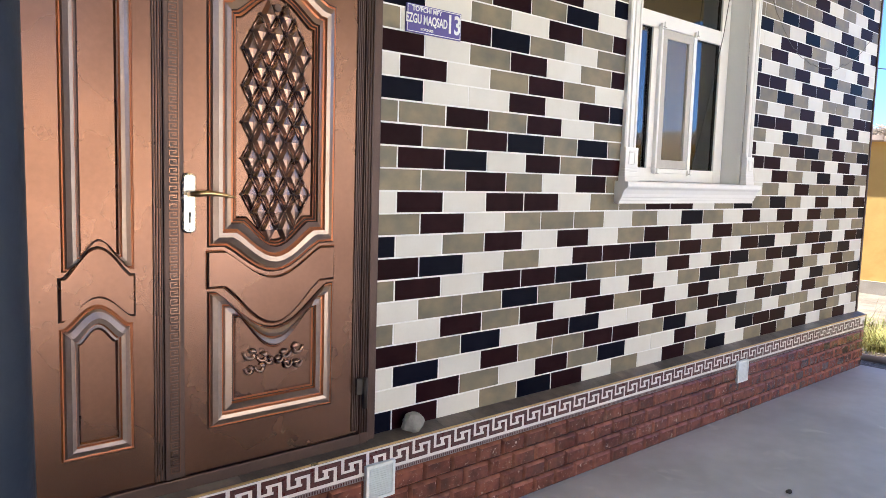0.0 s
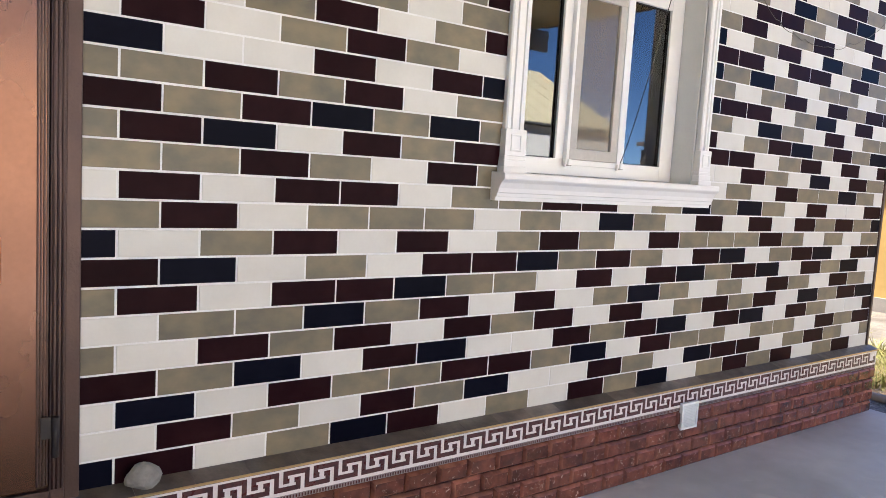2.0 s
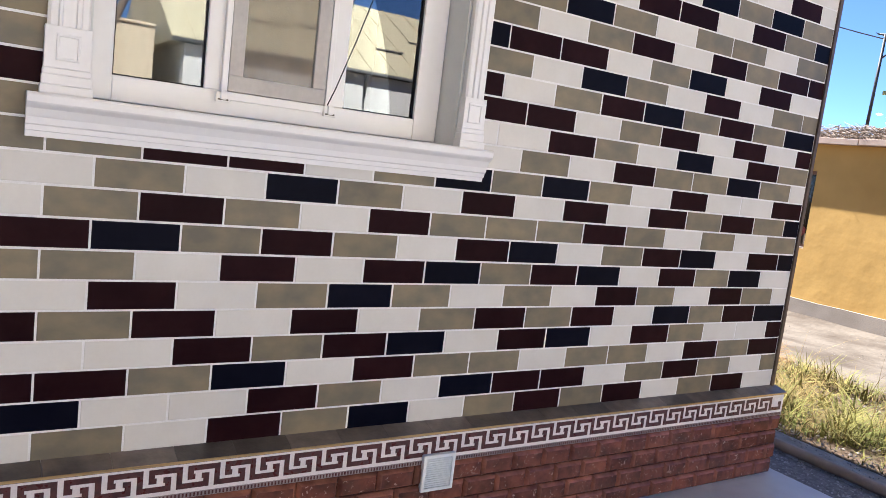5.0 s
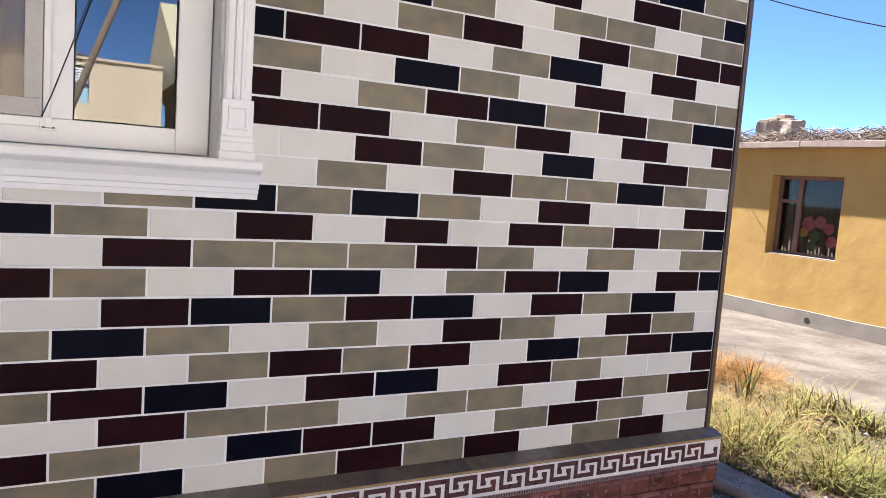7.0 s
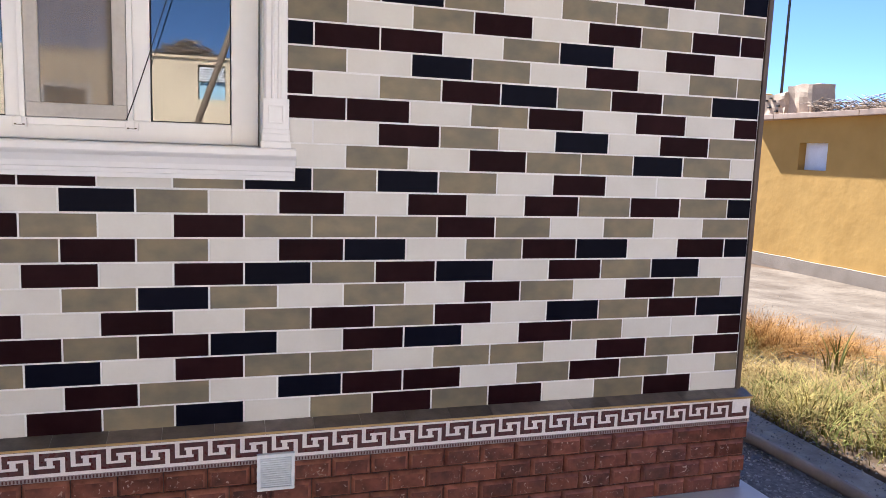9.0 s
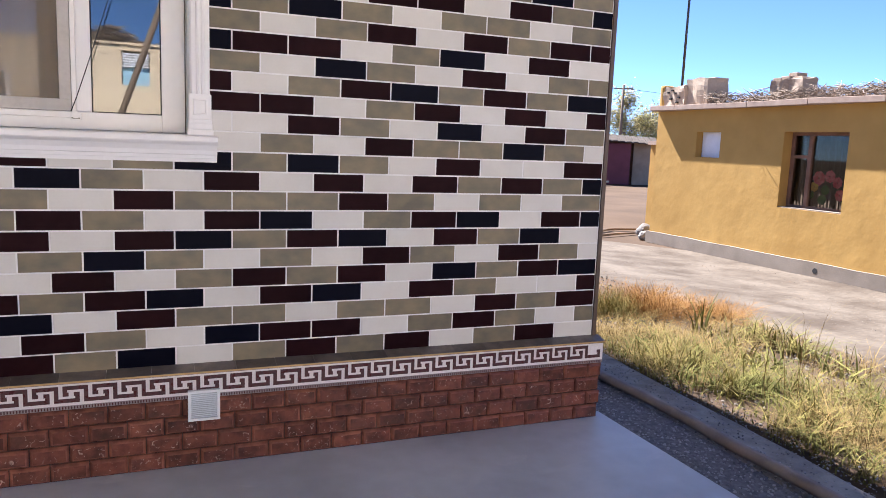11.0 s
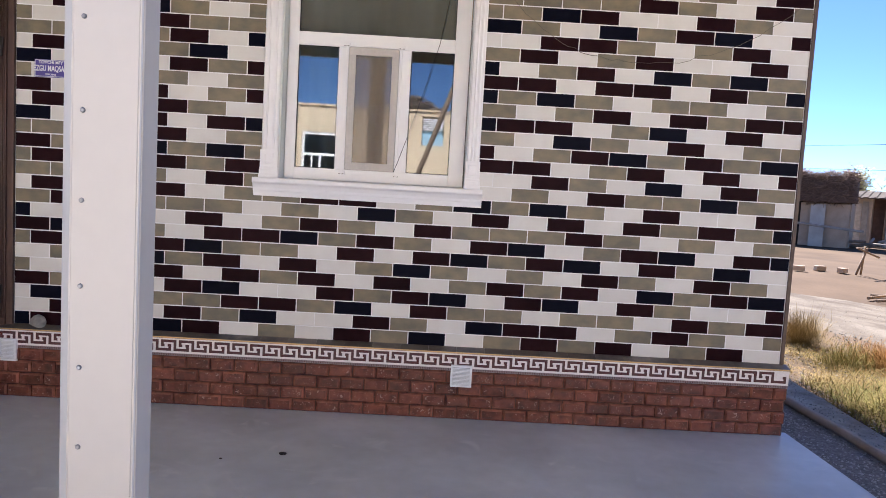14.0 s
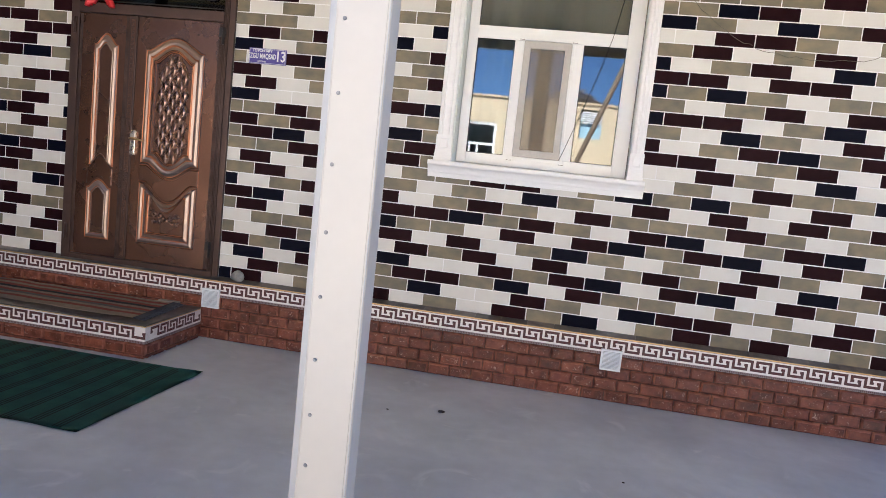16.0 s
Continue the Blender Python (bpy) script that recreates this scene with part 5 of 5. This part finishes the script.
            v.co += Vector((noise.noise(p), noise.noise(p + Vector((0, 9, 0))), noise.noise(p + Vector((5, 0, 3))))) * amount
        return fix(bm)
    part("parapet", rough_block(0.0, 0.30, 11.46, 12.10, Z + 0.05, Z + 0.52, 7, 0.06, 3), MUD, h, "crumbling mud parapet")
    for dy, dz in ((11.58, 0.26), (11.70, 0.36), (11.84, 0.24), (11.93, 0.38), (11.64, 0.16), (11.80, 0.42)):
        # no real holes: their shade is a row of black blocks
        part("parapet_hole", boxes((-0.035, 0.05, dy, dy + 0.055, Z + dz, Z + dz + 0.03)), INSIDE_SHADE, h)
    end = boxes((-0.02, 0.30, 12.09, 12.24, Z + 0.05, Z + 0.56), bevel=0.055)
    part("parapet_end", fix(end), YELLOW, h, "rounded yellow plastered parapet end")
    part("chimney", rough_block(0.06, 0.60, 10.85, 11.47, Z + 0.06, Z + 0.66, 6, 0.045, 7), MUD, h, "squat mud-plastered chimney")
    part("chimney", rough_block(0.20, 0.62, 8.62, 9.30, Z + 0.06, Z + 0.50, 6, 0.08, 12), ADOBE, h, "crumbling brick chimney")
    me = bpy.data.meshes.new("brick")
    bm = bmesh.new()
    box(bm, 0, 0.24, 0, 0.20, 0, 0.08, bevel=0.012)
    fix(bm).to_mesh(me)
    bm.free()
    for yy, zz in ((8.66, 0.46), (8.90, 0.48), (9.08, 0.46), (8.80, 0.54), (8.72, 0.40)):
        mesh_part("brick", me, ADOBE, h, at=(0.22 + rng.uniform(-0.03, 0.06), yy, Z + zz))
    # brushwood on the roof
    bm = bmesh.new()
    for k in range(5600):
        y, x = rng.uniform(yA, 10.8), rng.uniform(-0.14, 1.3)
        top = 0.10 + 0.20 * (0.5 + 0.5 * noise.noise((y * 0.9, x, 0)))
        z = Z + 0.09 + rng.random() * top
        a, l, t = rng.uniform(0, 3.14), rng.uniform(0.15, 0.5), rng.uniform(-0.16, 0.22)
        d = Vector((math.cos(a) * l * 0.5, math.sin(a) * l * 0.5, t * 0.5))
        c = Vector((x, y, z))
        sweep(bm, [c - d, c + Vector((0, 0, 0.02 * rng.random())), c + d], [0.008, 0.007, 0.003], 3)
    tagged(part("brushwood", bm, TWIG, h, "tangled dry twigs laid on the roof"), kind="stuff")
    # glazed window with a flowered curtain
    y0, y1, z0, z1 = win[0]
    w = new("window")
    w.parent = h
    wf = part("window_frame", fix(boxes((0.20, 0.27, y0, y0 + 0.07, z0, z1), (0.20, 0.27, y1 - 0.07, y1, z0, z1), (0.20, 0.27, y0 + 0.07, y1 - 0.07, z0, z0 + 0.06), (0.20, 0.27, y0 + 0.07, y1 - 0.07, z1 - 0.06, z1), (0.19, 0.26, y1 - 0.46, y1 - 0.38, z0 + 0.06, z1 - 0.06), (0.20, 0.25, y1 - 0.38, y1 - 0.07, z1 - 0.46, z1 - 0.40), bevel=0.004)), BROWN_WOOD, w, "weathered brown wooden frame")
    p = part("pane", boxes((0.232, 0.236, y0 + 0.06, y1 - 0.06, z0 + 0.05, z1 - 0.05)), DUSTY_GLASS, w, "dusty glass")
    p.visible_shadow = False
    part("window_sill", fix(boxes((0.02, 0.20, y0 + 0.002, y1 - 0.002, z0, z0 + 0.02))), CEMENT, w)
    bm = bmesh.new()
    for i in range(60):
        a, b = y0 + (y1 - y0) * i / 60, y0 + (y1 - y0) * (i + 1) / 60
        xa, xb = 0.33 + 0.02 * math.sin(i * 1.1), 0.33 + 0.02 * math.sin((i + 1) * 1.1)
        vs = [bm.verts.new(q) for q in ((xa, a, z0), (xb, b, z0), (xb, b, z1), (xa, a, z1))]
        bm.faces.new(vs).smooth = True
    bmesh.ops.solidify(bm, geom=bm.faces, thickness=0.004)
    cur = part("curtain", bm, CURTAIN_DARK, w, "dark gathered curtain printed with roses")
    for fy, fz, r, m in ((fy + 0.83, fz + 0.26, fr_, m) for fy, fz, fr_, m in ((7.30, 1.42, 0.13, FLOWER_RED), (7.08, 1.46, 0.11, FLOWER_RED), (7.38, 1.27, 0.09, FLOWER_YELLOW), (6.92, 1.36, 0.10, FLOWER_RED), (7.15, 1.22, 0.09, FLOWER_LEAF), (7.45, 1.12, 0.08, FLOWER_LEAF), (6.85, 1.15, 0.10, FLOWER_RED), (7.2, 1.05, 0.09, FLOWER_LEAF))):
        bm = bmesh.new()
        for k in range(7):
            aa = k * 0.9
            bmesh.ops.create_icosphere(bm, subdivisions=1, radius=r * 0.5, matrix=Matrix.Translation((0.30, fy + r * 0.55 * math.cos(aa), fz + r * 0.55 * math.sin(aa))) @ Matrix.Diagonal((0.08, 1, 1, 1)))
        part("printed_flower", bm, m, cur)
    y0, y1, z0, z1 = win[1]
    part("shutter", fix(boxes((0.16, 0.20, y0, y1, z0, z1), (0.15, 0.16, y0 + 0.02, y1 - 0.02, z0 + 0.02, z1 - 0.02))), WHITE_BOARD, h, "white board closing a small window")
    # black sheet in place of the room's shade; the air hole is a black disc
    part("dark_room", boxes((0.9, 0.95, yA + 0.4, yB - 0.4, 0.1, 2.55)), INSIDE_SHADE, h)
    part("air_hole", tube([(-0.064, 7.7, 0.12), (-0.02, 7.7, 0.12)], 0.05, 10), INSIDE_SHADE, h)
    return h


yellow_house()
mast = thing("antenna_mast", "tall thin dark steel mast standing on the yellow house roof", "mast", at=(15.82, 12.06, 2.60))
part("mast_tube", tube([(0, 0, 0), (0.02, 0, 5.0)], [0.03, 0.022], 10), IRON, mast)
wire("overhead_wire", sag((15.84, 12.06, 6.4), (20, 4.0, 4.2), 0.5), 0.012, WIRE, "thin dark overhead wire")

aerial = thing("roof_aerial", "thin steel aerial with bent cross arm on the roof", "aerial", at=(16.0, 7.0, 2.62))
part("mast_tube", tube([(0, 0.03, 0), (0, 0, 1.85)], [0.03, 0.022], 8), IRON, aerial)
part("cross_arm", tube([(0, 0.12, 1.86), (0, -0.5, 1.80)], 0.014, 6), IRON, aerial)
part("bent_arm", tube([(0, 0.0, 1.45), (0, -0.2, 1.62), (0, -0.38, 1.60), (0, -0.45, 1.42)], 0.014, 6), IRON, aerial)
for k in (0.05, -0.2, -0.42):
    part("element", tube([(-0.2, k, 1.84), (0.2, k, 1.84)], 0.008, 5), IRON, aerial)

# sacks and scraps by the wing
stone("sack", (15.56, 12.62, -0.37), 0.14, 5, SACK, "white filled sack leaning by the yellow wall", (1.2, 0.9, 0.8), "sack")
stone("sack", (15.95, 13.15, -0.36), 0.18, 8, SACK, "white filled sack leaning by the yellow wall", (1.0, 0.9, 0.9), "sack")
for i, (x, y, a) in enumerate(((15.3, 13.3, 0.3), (15.2, 13.8, 0.6), (15.7, 14.0, 0.1))):
    bm = tube([(-0.7, 0, 0.04), (0.0, 0.03, 0.05), (0.7, 0.0, 0.04)], [0.035, 0.03, 0.025], 8)
    o = tagged(part("log", bm, WOOD), "dry grey-brown log lying on the ground", "log")
    o.location, o.rotation_euler = (x, y, -0.12 - dip(x, y)), (0, 0, a)

# ---- farmyard in the distance ----



def place(ob, x, y, z=-0.12, a=-33.8):
    ob.location, ob.rotation_euler = (x, y, z), (0, 0, radians(a))
    return ob


def shed():
    s = thing("farm_shed", "patched mud farm shed with a maroon sheet wall and brown roof", "shed")
    place(s, 27.5, 33.0)
    s.scale = (1.13, 1.13, 1.13)
    part("wall", boxes((-3.0, -0.9, 0.0, 0.25, 0, 2.1), (-3.0, 3.0, 3.0, 3.25, 0, 2.3), (1.9, 3.0, 0.3, 0.5, 0, 2.0)), MUD, s)
    for i in range(6):
        part("board", boxes((-2.6 + i * 0.26, -2.36 + i * 0.26, -0.05, -0.01, 0.05, 1.75 + 0.1 * (i % 3))), GREY_WOOD, s)
    part("door", fix(boxes((-0.32, 0.18, -0.12, -0.07, 0.05, 1.95))), PALE_SHEET, s, "pale standing door leaf")
    for x in (-0.38, 0.55):
        part("post", tube([(x, -0.1, 0), (x + 0.03, -0.1, 2.05)], 0.05, 8), WOOD, s)
    part("maroon_wall", fix(boxes((0.62, 1.75, -0.12, -0.06, 0, 1.95))), MAROON_SHEET, s, "maroon painted sheet wall")
    part("back_wall", boxes((-0.9, 3.0, 0.9, 0.95, 0, 2.1)), BROWN_WOOD, s, "shaded board wall inside")
    bm = bmesh.new()
    for i in range(60):
        x = -3.2 + i * 0.105
        box(bm, x, x + 0.105, -0.5, 3.6, 2.12 + 0.02 * math.sin(i * 2.1), 2.17 + 0.02 * math.sin(i * 2.1))
    for v in bm.verts:
        v.co.z += 0.09 * v.co.y - 0.05 * v.co.x * (v.co.x > 0)
    part("roof", bm, SHED_ROOF, s, "sagging weathered brown roof")
    return s


shed()


def reed_hut():
    h = thing("reed_roofed_hut", "low mud hut loaded with a thick stack of reeds", "hut")
    place(h, 21.4, 31.4)
    h.scale = (1.0, 1.0, 1.13)
    part("wall", boxes((-3.2, -0.4, 0, 0.25, 0, 1.9), (0.5, 2.5, 0, 0.25, 0, 1.75), (-3.2, 2.5, 2.6, 2.85, 0, 1.9), (2.3, 2.55, 0.25, 2.6, 0, 1.8)), MUD, h)
    # black plates paint the shade of the doorway and the window hole
    part("dark_opening", boxes((-0.45, 0.55, 0.6, 0.65, 0, 1.9)), INSIDE_SHADE, h)
    part("window_hole", boxes((-1.9, -1.1, -0.012, -0.004, 1.15, 1.6)), INSIDE_SHADE, h)
    part("leaning_sheet", fix(boxes((0.95, 1.55, -0.25, -0.2, 0, 1.7))), PALE_SHEET, h, "pale leaning metal sheet")
    part("prop", tube([(-0.6, -0.9, 0), (0.3, -0.35, 1.9)], 0.06, 8), WOOD, h, "slanting wooden prop")
    part("rail", tube([(-3.0, -0.95, 1.05), (0.0, -0.95, 0.95), (3.2, -0.9, 0.72)], 0.05, 8), GREY_WOOD, h, "long horizontal pole")
    rng = random.Random(4)
    bm = bmesh.new()
    for k in range(4200):
        u, zz = rng.uniform(-3.6, 2.7), rng.uniform(1.8, 3.0)
        y = rng.uniform(-0.55, 0.3)
        a = rng.gauss(0, 0.5)
        l = rng.uniform(0.1, 0.3)
        c = Vector((u, y - 0.12 * noise.noise((u * 2, zz * 3, 0)), zz + 0.10 * noise.noise((u * 1.5, 0, 0))))
        d = Vector((math.cos(a) * l * rng.choice((1, 0.5)), -0.16 * rng.random(), math.sin(a) * l))
        sweep(bm, [c - d, c + d], [0.018, 0.010], 3)
    box(bm, -3.5, 2.6, -0.35, 2.9, 1.82, 2.85)
    part("roof_thatch", bm, REED, h, "thick brown stack of reeds")
    return h


reed_hut()
rng = random.Random(17)
for i in range(9):
    x, y = 24.6 + rng.uniform(-1, 1.6), 30.6 + rng.uniform(-0.8, 0.8)
    bm = tube([(-0.8, 0, 0.08 + 0.1 * (i % 4)), (0.8, rng.uniform(-0.2, 0.2), 0.10 + 0.12 * (i % 4))], 0.06, 7)
    o = tagged(part("log", bm, GREY_WOOD if i % 2 else WOOD), "dry grey-brown log lying on the ground", "log")
    o.location, o.rotation_euler = (x, y, -0.12), (0, 0, rng.uniform(-1, 1))
sh = thing("saw_horse", "crude wooden saw-horse standing in the yard", "trestle", at=(16.6, 17.0, -0.12))
for a, b in (((-0.2, 0, 0), (0.05, 0, 0.75)), ((0.05, 0.2, 0), (-0.02, 0, 0.8)), ((-0.3, -0.1, 0.75), (0.45, 0.1, 0.5))):
    part("beam", tube([a, b], 0.03, 7), WOOD, sh)
for x, y in ((15.2, 17.4), (15.9, 17.8), (16.3, 17.5)):
    bm = bmesh.new()
    box(bm, 0, 0.3, 0, 0.16, 0, 0.14, bevel=0.015)
    o = tagged(part("mud_brick", fix(bm), ADOBE), "loose mud brick lying on the bare yard", "brick")
    o.location, o.rotation_euler = (x, y, -0.12), (0, 0, x)


def tree(x, y, h, seed, spread):
    t = thing("autumn_tree", "slender tree with thin yellow-brown autumn leaves", "tree", "trees behind the farmyard", at=(x, y, -0.12))
    rng = random.Random(seed)
    bm = bmesh.new()
    sweep(bm, [(0, 0, 0), (0.08, 0, h * 0.4), (0.0, 0.05, h * 0.95)], [0.16, 0.10, 0.02], 8)
    tips = []
    for k in range(26):
        z = h * rng.uniform(0.2, 0.9)
        a = rng.uniform(0, 6.28)
        l = spread * (1.05 - z / h) * rng.uniform(0.6, 1.2) + 0.2
        e = Vector((math.cos(a) * l, math.sin(a) * l, z + l * 1.1))
        sweep(bm, [(0, 0, z), e * 0.5 + Vector((0, 0, z * 0.5 - 0.05)), e], [0.05, 0.03, 0.012], 4)
        tips += [e, e * 0.6 + Vector((0, 0, z * 0.4))]
    part("trunk", bm, BARK, t)
    verts, faces = [], []
    for p in tips:
        for _ in range(95):
            c = p + Vector((rng.gauss(0, 0.32), rng.gauss(0, 0.32), rng.gauss(0, 0.45)))
            s = rng.uniform(0.05, 0.11)
            n = len(verts)
            u = Vector((rng.uniform(-1, 1), rng.uniform(-1, 1), rng.uniform(-1, 1))).normalized() * s
            w = u.orthogonal().normalized() * s * 0.7
            verts += [tuple(c - u), tuple(c + w), tuple(c + u), tuple(c - w)]
            faces.append((n, n + 1, n + 2, n + 3))
    me = bpy.data.meshes.new("crown")
    me.from_pydata(verts, [], faces)
    mesh_part("crown", me, LEAF_AUTUMN, t)
    return t


for x, y, h, s, sp in ((37.6, 48.0, 5.7, 1, 1.2), (39.4, 46.9, 6.2, 2, 1.2), (41.4, 47.0, 4.9, 3, 1.4), (43.5, 47.5, 5.4, 4, 1.5), (34.8, 49.5, 3.9, 5, 1.3), (24.0, 9.9, 4.7, 6, 0.7)):
    tree(x, y, h, s, sp)


def utility_pole(x, y, h):
    p = thing("utility_pole", "wooden utility pole with a short cross arm", "pole", at=(x, y, -0.12))
    part("mast", tube([(0, 0, 0), (0, 0, h)], [0.12, 0.08], 8), WOOD, p)
    part("cross_arm", tube([(-0.55, 0.35, h - 0.25), (0.55, -0.35, h - 0.25)], 0.05, 6), WOOD, p)
    for k in (-0.5, 0, 0.5):
        part("insulator", tube([(k, -k * 0.64, h - 0.22), (k, -k * 0.64, h - 0.08)], 0.04, 6), VINYL, p)
    return p


utility_pole(36.0, 42.6, 6.4)
wire("overhead_wire", sag((36.0, 42.6, 6.05), (10, 52, 6.0), 0.5), 0.014, WIRE, "thin dark overhead wire")
wire("overhead_wire", sag((36.0, 42.6, 6.05), (60, 38, 6.0), 0.5), 0.014, WIRE, "thin dark overhead wire")
wire("overhead_wire", sag((36.0, 42.6, 4.3), (10, 46, 4.4), 0.3), 0.012, WIRE, "thin dark overhead wire")


# ---- across the yard, behind the camera ----
def opposite_house():
    h = thing("beige_house", "long beige rendered house across the yard", "house", at=(0, -12.2, -0.12))
    part("wall", boxes((-12, 1.1, -6, 0, 0, 3.75), (1.1, 2.1, -6, -0.15, 0, 3.75), (2.1, 4.35, -6, 0, 0, 3.75), (4.35, 4.95, -6, -0.15, 0, 3.75), (4.95, 6.4, -6, 0, 0, 3.75), (1.1, 2.1, -0.15, 0, 0, 1.6), (1.1, 2.1, -0.15, 0, 3.05, 3.75), (4.35, 4.95, -0.15, 0, 0, 2.84), (4.35, 4.95, -0.15, 0, 3.62, 3.75)), BEIGE, h)
    w = new("window")
    w.parent = h
    part("window_frame", fix(boxes((1.1, 1.17, -0.1, -0.03, 1.6, 3.05), (2.03, 2.1, -0.1, -0.03, 1.6, 3.05), (1.17, 2.03, -0.1, -0.03, 1.6, 1.68), (1.17, 2.03, -0.1, -0.03, 2.97, 3.05), (1.57, 1.63, -0.1, -0.03, 1.68, 2.4), (1.17, 2.03, -0.1, -0.03, 2.4, 2.47), (1.36, 1.4, -0.1, -0.03, 1.68, 2.4))), VINYL, w, "white plastic frame")
    part("pane", boxes((1.17, 2.03, -0.07, -0.066, 1.68, 2.97)), GLASS, w)
    v = new("vent_window")
    v.parent = h
    for i in range(6):
        part("slat", boxes((4.37, 4.93, -0.13, -0.02, 3.26 + i * 0.055, 3.29 + i * 0.055)), VINYL, v)
    # solid plate in place of glass; its sky reflection is painted
    part("pane", boxes((4.36, 4.94, -0.12, -0.10, 2.85, 3.24)), PANE_SKY_BLUE, v, "pane painted the blue of reflected sky")
    part("coping", fix(boxes((-12, 6.4, -6.05, 0.05, 3.75, 3.80))), BEIGE, h)
    return h


def white_house():
    h = thing("white_house", "whitewashed house across the yard with a sloping cream sheet roof", "house", at=(7.0, -12.0, -0.12))
    part("wall", boxes((0, 2.4, -5, 0, 0, 3.5), (2.4, 3.2, -5, -0.15, 0, 3.5), (3.2, 14, -5, 0, 0, 3.5), (2.4, 3.2, -0.15, 0, 0, 1.9), (2.4, 3.2, -0.15, 0, 2.6, 3.5)), WHITE_WASH, h)
    bm = bmesh.new()
    extrude_x(bm, [(0.14, 3.52), (0.14, 3.60), (-4.2, 5.95), (-8.0, 3.9), (-8.0, 3.5)], -0.3, 14.3)
    part("roof", fix(bm), CREAM_ROOF, h, "cream metal sheet roof")
    for i in range(20):
        x = 0.2 + i * 0.72
        part("roof_seam", tube([(x, 0.13, 3.62), (x, -4.15, 5.95)], 0.016, 5), CREAM_ROOF, h)
    # short dark bars set across the roof slope
    for x0, x1, u in ((1.2, 2.6, 0.35), (3.1, 4.6, 0.42), (5.2, 6.0, 0.30), (6.6, 8.2, 0.5)):
        y, z = 0.14 - 4.34 * u, 3.60 + 2.35 * u
        part("snow_bar", tube([(x0, y, z + 0.05), (x1, y, z + 0.05)], 0.03, 6), GUTTER, h)
    part("gutter", tube([(-0.3, 0.19, 3.54), (14.3, 0.19, 3.50)], 0.055, 8), GUTTER, h, "dark rain gutter")
    for x in (1.5, 4.4, 8.6):
        part("downpipe", tube([(x, 0.19, 3.5), (x, 0.08, 3.3), (x, 0.08, 2.1), (x + 0.05, 0.25, 1.9)], 0.05, 8), GUTTER, h)
    w = new("window")
    w.parent = h
    part("window_frame", fix(boxes((2.4, 2.46, -0.12, -0.05, 1.9, 2.6), (3.14, 3.2, -0.12, -0.05, 1.9, 2.6), (2.46, 3.14, -0.12, -0.05, 1.9, 1.96), (2.46, 3.14, -0.12, -0.05, 2.54, 2.6), (2.66, 2.70, -0.12, -0.05, 1.96, 2.54), (2.90, 2.94, -0.12, -0.05, 1.96, 2.54))), VINYL, w)
    part("pane", boxes((2.46, 3.14, -0.09, -0.086, 1.96, 2.54)), GLASS, w)
    return h


def brush_heap(x, y, z, w, tall, seed):
    rng = random.Random(seed)
    bm = bmesh.new()
    for k in range(500):
        u = rng.gauss(0, 0.42)
        top = tall * math.exp(-2.2 * u * u)
        c = Vector((u * w, rng.gauss(0, 0.25), rng.uniform(0, top)))
        a, l = rng.uniform(0, 3.14), rng.uniform(0.12, 0.38)
        d = Vector((math.cos(a) * l, math.sin(a) * l * 0.6, rng.uniform(-0.08, 0.12)))
        sweep(bm, [c - d * 0.5, c + d * 0.5], [0.013, 0.006], 3)
    heap = tagged(part("brush_heap", bm, TWIG), "heap of dry brushwood lying on the beige roof", "brushwood", kind="stuff")
    heap.location = (x, y, z)


opposite_house()
brush_heap(4.1, -12.7, 3.68, 0.9, 0.42, 31)
white_house()
wire("leaning_pole", [(3.75, -6.0, -0.12), (4.5, -6.0, 2.0), (5.25, -6.0, 4.1)], 0.055, WOOD, "long wooden pole leaning over the yard")["category"] = "pole"

# ---- the many pieces ----
border(plinth, -3.19, X_CORNER + 0.040, 2.380)
brick_run(plinth, -3.19, X_CORNER + 0.036, P_Y, 4, 0.352, phase=BRICK_W - 0.067)
EAST = Matrix.Translation((X_CORNER + 0.03, 0, 0)) @ Matrix.Rotation(radians(90), 4, "Z") @ Matrix.Translation((0, 0, 0))
brick_run(plinth, 2.46, 4.2, 0.0, 4, 0.352, EAST)
# step: front and side
SZ = STEP_Z - 0.012 - 0.479
border(step, STEP_X0, STEP_X1 + 0.010, STEP_Y0 - 0.012, SZ)
brick_run(step, STEP_X0, STEP_X1 + 0.008, STEP_Y0, 2, 0.352 + SZ)
SIDE = Matrix.Translation((STEP_X1 - (2.392 - P_Y), 0, 0)) @ Matrix.Rotation(radians(90), 4, "Z")
border(step, STEP_Y0 - 0.010, P_Y - 0.016, -0.012, SZ, Matrix.Translation((STEP_X1, 0, 0)) @ Matrix.Rotation(radians(90), 4, "Z"))
brick_run(step, STEP_Y0, P_Y - 0.016, 0.0, 2, 0.352 + SZ, Matrix.Translation((STEP_X1, 0, 0)) @ Matrix.Rotation(radians(90), 4, "Z"))
lay_tiles()
